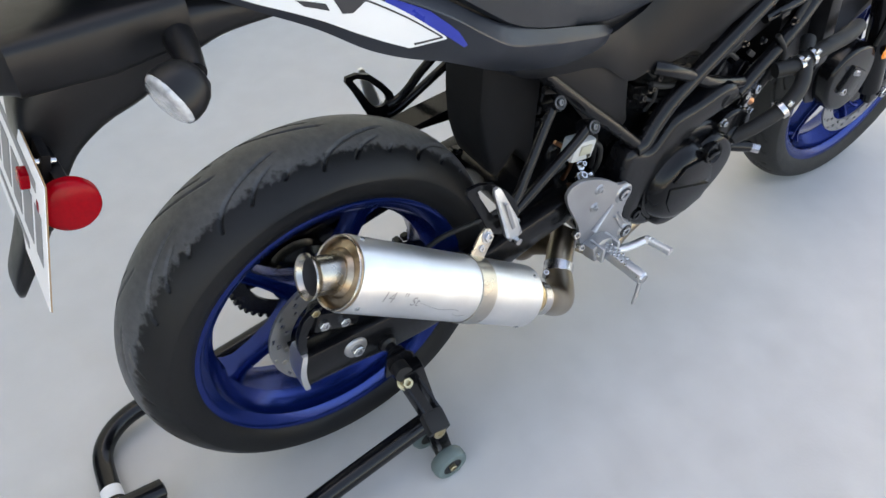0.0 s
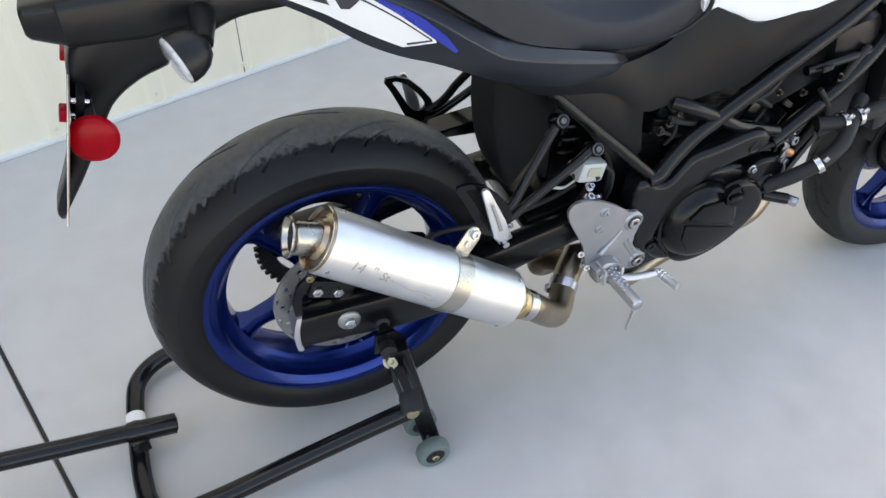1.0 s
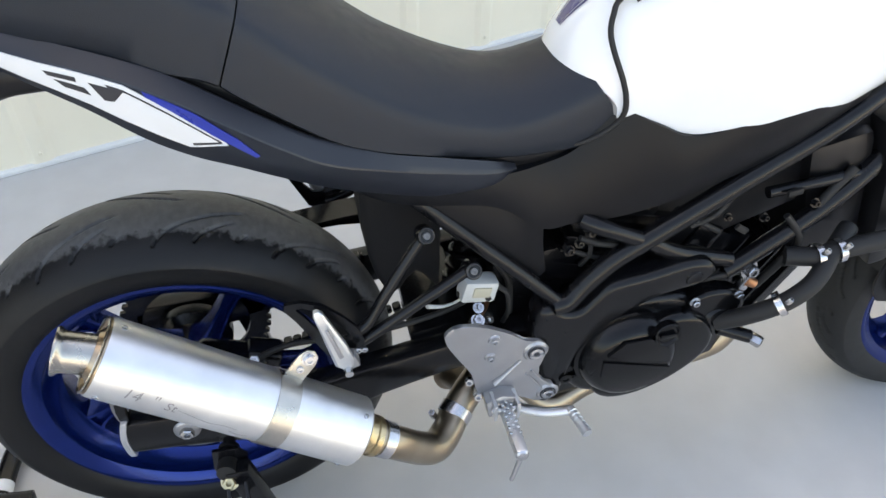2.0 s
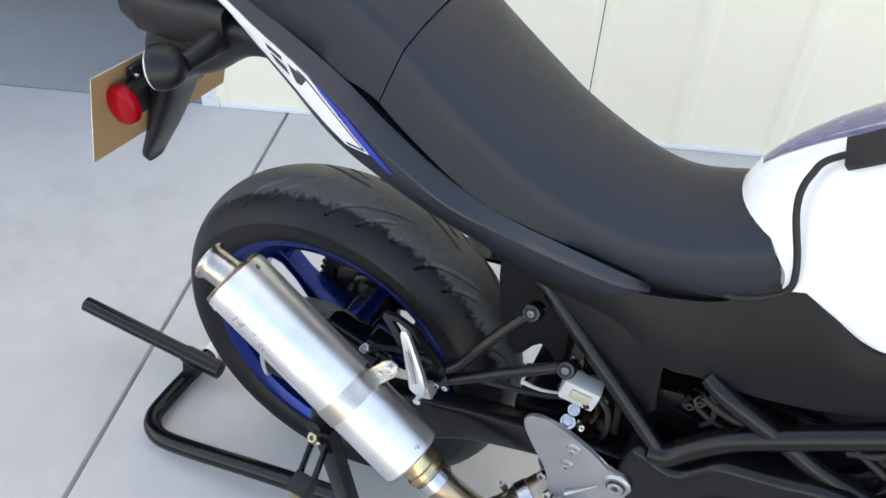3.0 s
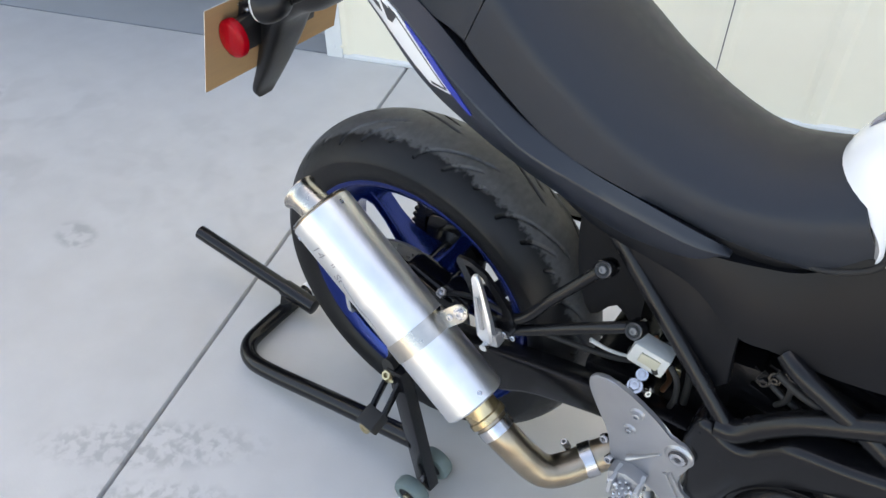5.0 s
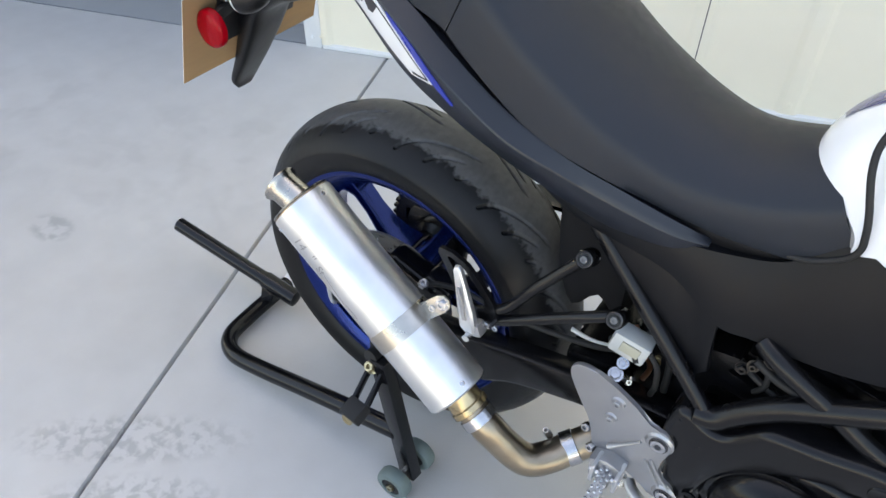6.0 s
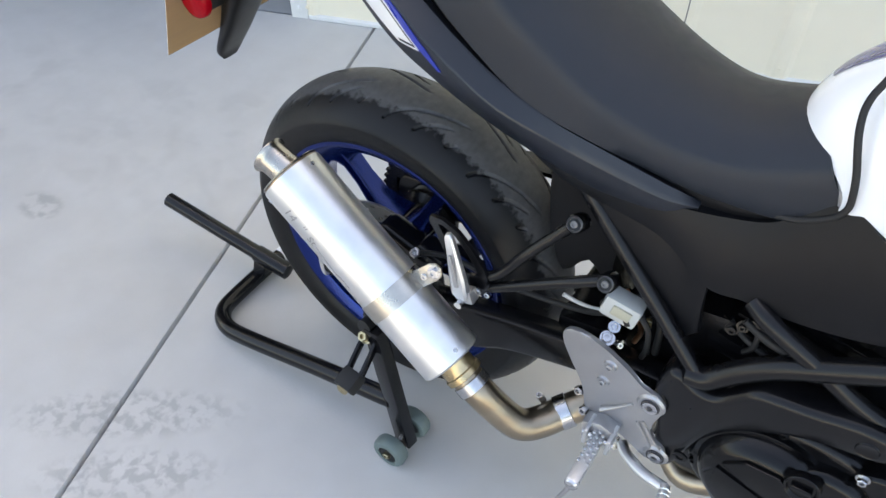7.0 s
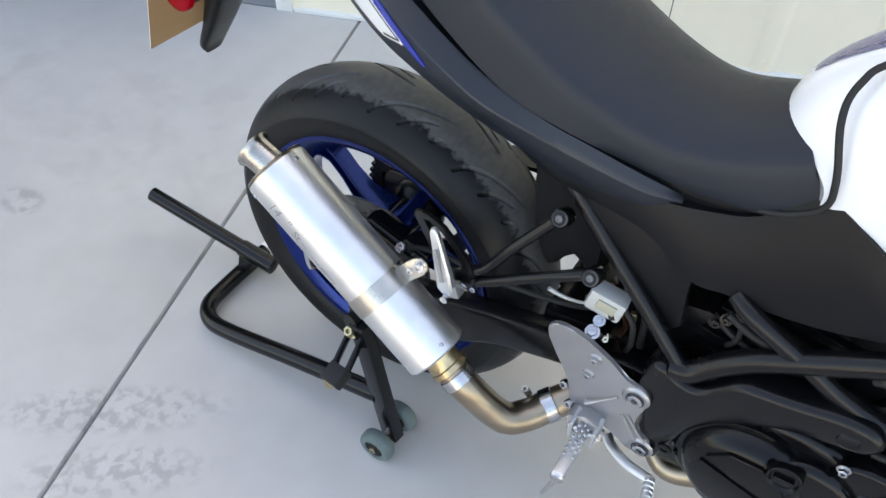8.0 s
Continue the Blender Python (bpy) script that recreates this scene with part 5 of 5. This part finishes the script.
# white wiring connector behind the frame
conn = part("wiring_connector", box((0.050, 0.028, 0.036), pose(0.421, -0.111, 0.531, 0, 12, 4), 0.005), CONNECTOR, bike, "white plastic wiring connector")
part("clip", box((0.026, 0.004, 0.017), pose(0.424, -0.1254, 0.533, 0, 12, 4), 0.0015), BEIGE, conn)
part("wire", tube([(0.406, -0.106, 0.512), (0.388, -0.108, 0.503), (0.368, -0.120, 0.512), (0.346, -0.130, 0.526)], (0.0017, 0.0030), 8, 5), CONNECTOR, conn)
part("wire", tube([(0.448, -0.118, 0.535), (0.462, -0.122, 0.520), (0.466, -0.120, 0.485), (0.462, -0.112, 0.455)], 0.004, 8, 5), RUBBER, conn)
part("hose_bend", tube([(0.395, -0.110, 0.520), (0.410, -0.118, 0.532), (0.428, -0.120, 0.528), (0.435, -0.120, 0.515)], 0.006, 10, 5), RUBBER, conn)

# -- rear fender, lamp housing, plate, reflector, signals
rows = [(-0.03, 0.853, -0.03, 0.890, 0.070), (-0.085, 0.845, -0.11, 0.896, 0.066), (-0.128, 0.824, -0.18, 0.892, 0.062), (-0.175, 0.793, -0.25, 0.872, 0.056), (-0.216, 0.777, -0.292, 0.830, 0.050),
        (-0.257, 0.749, -0.308, 0.770, 0.045), (-0.288, 0.700, -0.322, 0.709, 0.040), (-0.324, 0.643, -0.347, 0.651, 0.033), (-0.357, 0.596, -0.372, 0.601, 0.028), (-0.366, 0.578, -0.374, 0.581, 0.017)]
secs = []
for px, pz, qx, qz, w in spline_rows(rows, 4):
    c, d = Vector(((px + qx) / 2, 0, (pz + qz) / 2)), Vector(((qx - px) / 2, 0, (qz - pz) / 2))
    secs.append([c + d * math.copysign(abs(math.sin(a)) ** 0.55, math.sin(a)) + Y * (w * math.copysign(abs(math.cos(a)) ** 0.55, math.cos(a))) for a in (2 * math.pi * j / 28 for j in range(28))])
fend = part("rear_fender", loft(secs), BLACK_PLASTIC, bike, "black plastic rear fender and plate holder", 60)
part("lamp_housing", loft([section(x, t, b, w, 0.4, n=12) for x, t, b, w in ((-0.328, 0.884, 0.850, 0.036), (-0.323, 0.888, 0.846, 0.041), (-0.290, 0.894, 0.836, 0.050), (-0.286, 0.896, 0.834, 0.054), (-0.20, 0.905, 0.835, 0.064), (-0.12, 0.91, 0.85, 0.07))]), BLACK_PLASTIC, fend, "", 30)
PU, PV = (-0.020, -1, 0), (0.285, 0, 0.958)
P0 = Vector((-0.341, 0.009, 0.653))
backing = part("plate_backing", plate([(-0.146, 0.0), (0.146, 0.0), (0.146, 0.152), (-0.146, 0.152)], 0.0012, P0, PU, PV), CARD, fend, "brown cardboard backing of the paper plate")
pn = Vector(PU).normalized().cross(Vector(PV).normalized())
pn = pn if pn.x < 0 else -pn
face = part("plate_face", plate([(-0.1455, 0.0005), (0.1455, 0.0005), (0.1455, 0.1515), (-0.1455, 0.1515)], 0.0008, P0 + pn * 0.0013, PU, PV), PAPER, fend, "white paper temporary plate with printed bars")
for u0, u1, v0, v1 in ((-0.12, -0.075, 0.045, 0.105), (-0.062, -0.020, 0.045, 0.105), (-0.008, 0.034, 0.045, 0.105), (0.046, 0.088, 0.045, 0.105), (0.100, 0.128, 0.045, 0.105), (-0.11, 0.11, 0.122, 0.134), (-0.09, 0.06, 0.018, 0.027)):
    part("printed_bar", plate([(u0, v0), (u1, v0), (u1, v1), (u0, v1)], 0.0006, P0 + pn * 0.0021, PU, PV), GREYINK, face)
for u in (0.075, -0.085):
    part("plate_bolt", box((0.010, 0.020, 0.016), Matrix.Translation(P0 + pn * 0.006 + Vector(PV).normalized() * 0.118 + Vector(PU).normalized() * u) @ pose(0, 0, 0, 0, 17, 0), 0.002), RED, fend, "small red plate reflector")
for v in (0.120, 0.140):
    part("plate_screw", tube([P0 + Vector(PV).normalized() * v + Vector(PU).normalized() * 0.083 - pn * 0.002, P0 + Vector(PV).normalized() * v + Vector(PU).normalized() * 0.083 - pn * 0.022], 0.004, 10), CHROME, fend)
part("plate_arm", plate([(-0.07, 0.06), (0.09, 0.06), (0.09, 0.15), (-0.07, 0.15)], 0.010, P0 - pn * 0.012, PU, PV, 0.003), BLACK_PLASTIC, fend)
part("reflector", lathe([(0.0, 0.006), (0.022, 0.005), (0.0275, 0.0025), (0.029, 0.0), (0.0292, -0.008), (0.0, -0.008)], (-0.287, -0.110, 0.750), (-0.05, -1, 0.05), 40), RED, fend, "round red side reflector")
part("reflector_arm", beam((-0.288, -0.03, 0.775), (-0.284, -0.105, 0.765), 0.012, 0.016), BLACK_PLASTIC, fend)
for s in (1, -1):
    ax = Vector((-1, -s * 0.34, -0.30)).normalized()
    uu = Vector((0, 1, 0)).cross(ax).normalized()
    vv = ax.cross(uu)
    c0 = Vector((-0.174, -s * 0.135, 0.847))
    secs = []
    for h, ru, rv in ((0.0, 0.029, 0.030), (-0.005, 0.0295, 0.0305), (-0.015, 0.0285, 0.0295), (-0.027, 0.024, 0.025), (-0.036, 0.016, 0.018), (-0.040, 0.007, 0.008)):
        secs.append([c0 + ax * h + uu * (ru * math.cos(t)) + vv * (rv * math.sin(t) * (1 - 0.18 * math.cos(t))) for t in (2 * math.pi * j / 32 for j in range(32))])
    sg = part("turn_signal", loft(secs), BLACK_PLASTIC, fend, "black turn signal with a clear lens", 60)
    secs = []
    for h, k in ((0.0, 1.0), (0.003, 0.97), (0.005, 0.85), (0.0055, 0.5), (0.006, 0.1)):
        secs.append([c0 + ax * (h + 0.0005) + uu * (0.0285 * k * math.cos(t)) + vv * (0.0295 * k * math.sin(t) * (1 - 0.18 * math.cos(t))) for t in (2 * math.pi * j / 32 for j in range(32))])
    part("lens", loft(secs), LENS, sg, "clear ribbed lens", 60)
    part("stalk", tube([(-0.142, -s * 0.122, 0.856), (-0.136, -s * 0.085, 0.862), (-0.133, -s * 0.050, 0.868)], (0.0125, 0.018), 14, 4), BLACK_PLASTIC, sg)

# -- front end
for s in (1, -1):
    fk = part("fork_leg", tube([(1.395, -s * 0.098, 0.300), (1.300, -s * 0.098, 0.510), (1.255, -s * 0.098, 0.605)], 0.027, 20), BLACK_GLOSS, bike, "black fork leg")
    part("fork_tube", tube([(1.262, -s * 0.098, 0.590), (1.12, -s * 0.098, 0.90)], 0.0205, 20), CHROME, fk)
    cf = part("caliper", cushion([(1.150, 0.395), (1.165, 0.440), (1.215, 0.462), (1.290, 0.452), (1.325, 0.400), (1.318, 0.330), (1.270, 0.296), (1.225, 0.302), (1.180, 0.330)], s, 0.074, 0.118, 0.010), BLACK_GLOSS, fk, "black front brake caliper")
    part("caliper_bridge", box((0.070, 0.018, 0.060), pose(1.240, -s * 0.118, 0.380, 0, 28, 0), 0.007), DARK_METAL, cf)
    part("fender_stay", plate([(1.142, 0.352), (1.136, 0.400), (1.150, 0.450), (1.180, 0.495), (1.250, 0.510), (1.280, 0.440), (1.240, 0.330), (1.170, 0.318)], 0.006, (0, -s * 0.078, 0), bevel=0.002, round_n=2), BLACK_PLASTIC, fk)
    bolt((1.212, -s * 0.120, 0.362), (0, -s, 0.3), 0.009, 0.010, CHROME, cf)
    bolt((1.226, -s * 0.122, 0.405), (0.2, -s, 0.3), 0.007, 0.014, CHROME, cf, "banjo_bolt")
    part("brake_hose", tube([(1.295, -s * 0.112, 0.445), (1.27, -s * 0.125, 0.52), (1.22, -s * 0.12, 0.62), (1.15, -s * 0.10, 0.75)], 0.005, 8, 5), RUBBER, fk)
    part("fork_reflector", lathe([(0.0, 0.005), (0.014, 0.004), (0.017, 0.0), (0.0, 0.0)], (1.330, -s * 0.127, 0.424), (0, -s, 0), 28), AMBER, fk, "round amber reflector")
    bolt((1.424, -s * 0.120, 0.288), (0, -s, 0), 0.014, 0.008, CHROME, fk, "axle_nut")
    part("fork_foot", box((0.06, 0.030, 0.05), pose(1.412, -s * 0.104, 0.292, 0, -24, 0), 0.01), BLACK_GLOSS, fk)
secs = []
for k in range(25):
    a = radians(25 + 135 * k / 24)
    r = 0.312
    c, sn = math.cos(a), math.sin(a)
    sec = []
    for j in range(9):
        t = -1 + j / 4
        sec.append(FX + Vector((c * (r - 0.022 * t * t), 0.070 * t, sn * (r - 0.022 * t * t))))
    sec += [FX + Vector((c * (r - 0.004 - 0.022 * t * t), 0.068 * t, sn * (r - 0.004 - 0.022 * t * t))) for t in (1 - j / 4 for j in range(9))]
    secs.append(sec)
part("front_fender", loft(secs), BLACK_PLASTIC, bike, "black plastic front fender", 50)

# loose lead lying over the tank, tucked under the seat edge
lead = empty("charging_lead", (0.60, -0.128, 0.86), label="black cable with a flat box lying over the white tank", category="cable")
lead_pts = [(0.520, -0.080, 0.728), (0.560, -0.088, 0.738), (0.590, -0.091, 0.757), (0.6005, -0.094, 0.776), (0.5985, -0.096, 0.798), (0.5930, -0.093, 0.818), (0.586, -0.0885, 0.836), (0.579, -0.081, 0.855), (0.576, -0.071, 0.873), (0.580, -0.062, 0.890), (0.592, -0.053, 0.907), (0.640, -0.055, 0.938), (0.689, -0.063, 0.962), (0.76, -0.070, 0.982), (0.84, -0.068, 0.990), (0.92, -0.050, 0.986), (1.00, -0.030, 0.960), (1.06, 0.0, 0.915)]
lb = part("cord", tube([Vector(p) - Vector((0.60, -0.128, 0.86)) for p in lead_pts], 0.0036, 10, 6), RUBBER, lead)
bu, bv = Vector((0.037, -0.007, 0.028)).normalized(), Vector((0.004, -0.030, -0.014)).normalized()
part("inline_box", plate([(-0.0235, -0.0165), (0.0235, -0.0165), (0.0235, 0.0165), (-0.0235, 0.0165)], 0.012, Vector((0.622, -0.0515, 0.927)) - Vector((0.60, -0.128, 0.86)), bu, bv, 0.002), RUBBER, lead, "flat black inline box")

# ---- rear stand ----
stand = empty("paddock_stand", (0, 0, 0), label="black tubular steel rear paddock stand with grey rollers", category="motorcycle stand")
part("frame", tube([(0.085, -0.180, 0.125), (-0.10, -0.183, 0.088), (-0.28, -0.187, 0.050), (-0.35, -0.180, 0.036), (-0.392, -0.147, 0.026), (-0.404, -0.09, 0.0205), (-0.406, 0.0, 0.020), (-0.404, 0.09, 0.0205), (-0.392, 0.147, 0.026), (-0.35, 0.180, 0.036), (-0.28, 0.187, 0.050), (-0.10, 0.183, 0.088), (0.085, 0.180, 0.125)], 0.0175, 18, 5), STAND, stand, "bent black steel tube")
part("label", lathe([(0.0178, -0.012), (0.0180, -0.012), (0.0180, 0.012), (0.0178, 0.012)], (-0.4055, 0.055, 0.0203), Y, 24), PAPER, stand, "white paper label")
hd = part("handle", tube([(-0.345, -0.006, 0.059), (-0.664, -0.024, 0.118)], 0.0165, 18), STAND, stand, "black steel handle")
hv = (Vector((-0.664, -0.024, 0.118)) - Vector((-0.345, -0.006, 0.059))).normalized()
part("collar", tube([Vector((-0.330, -0.005, 0.056)), Vector((-0.330, -0.005, 0.056)) + hv * 0.085], 0.0195, 18), STAND, hd)
part("end_cap", lathe([(0.0, 0.003), (0.012, 0.003), (0.0165, 0.0)], (-0.330, -0.005, 0.056), -hv, 18), RUBBER, hd)
part("saddle", beam((-0.405, 0.022, 0.030), (-0.395, -0.030, 0.050), 0.030, 0.030), STAND, hd)
for s in (1, -1):
    up = part("upright", beam((0.118, -s * 0.187, 0.022), (0.058, -s * 0.180, 0.308), 0.024, 0.034, 0.003), STAND, stand)
    for y in (0.223, 0.151):
        rl = part("roller", lathe([(0.019, -0.013), (0.025, -0.014), (0.030, -0.012), (0.0328, -0.007), (0.033, 0.0), (0.0328, 0.007), (0.030, 0.012), (0.025, 0.014), (0.019, 0.013)], (0.108, -s * y, 0.033), Y, 36, closed=True), ROLLER, stand, "grey rubber roller")
        part("roller_hub", lathe([(0.0, -0.011), (0.020, -0.011), (0.021, -0.008), (0.021, 0.008), (0.020, 0.011), (0.0, 0.011)], (0.108, -s * y, 0.033), Y, 24), RUBBER, rl)
    part("axle", tube([(0.108, -s * 0.130, 0.033), (0.108, -s * 0.236, 0.033)], 0.005, 12), CHROME, stand)
    bolt((0.108, -s * 0.232, 0.033), (0, -s, 0), 0.0075, 0.007, BRASS, stand, "axle_nut", washer=0.010)
    br = part("bracket", beam((0.055, -s * 0.266, 0.238), (0.058, -s * 0.234, 0.250), 0.034, 0.030, 0.004), RUBBER, stand)
    bolt((0.054, -s * 0.266, 0.238), (0, -s, 0.15), 0.0105, 0.003, BRASS, br, sides=20)
    for dx in (-0.016, 0.016):
        part("cheek", beam((0.058 + dx * 0.8, -s * 0.240, 0.250), (0.050 + dx * 0.8, -s * 0.165, 0.290), 0.005, 0.020, 0.001), STAND, br)
    part("cheek_end", beam((0.040, -s * 0.172, 0.287), (0.066, -s * 0.172, 0.287), 0.005, 0.020, 0.001), STAND, br)
    bolt((0.044, -s * 0.186, 0.284), (-0.05, -s * 0.75, 0.65), 0.0095, 0.012, BRASS, br, "gold_bolt", washer=0.0135)
    part("rest", tube([(0.046, -s * 0.150, 0.300), (0.042, -s * 0.188, 0.306)], 0.014, 16), RUBBER, br)
    part("rest_plate", plate([(0.022, 0.286), (0.070, 0.286), (0.074, 0.312), (0.060, 0.330), (0.026, 0.330)], 0.006, (0, -s * 0.163, 0), bevel=0.001), STAND, br)
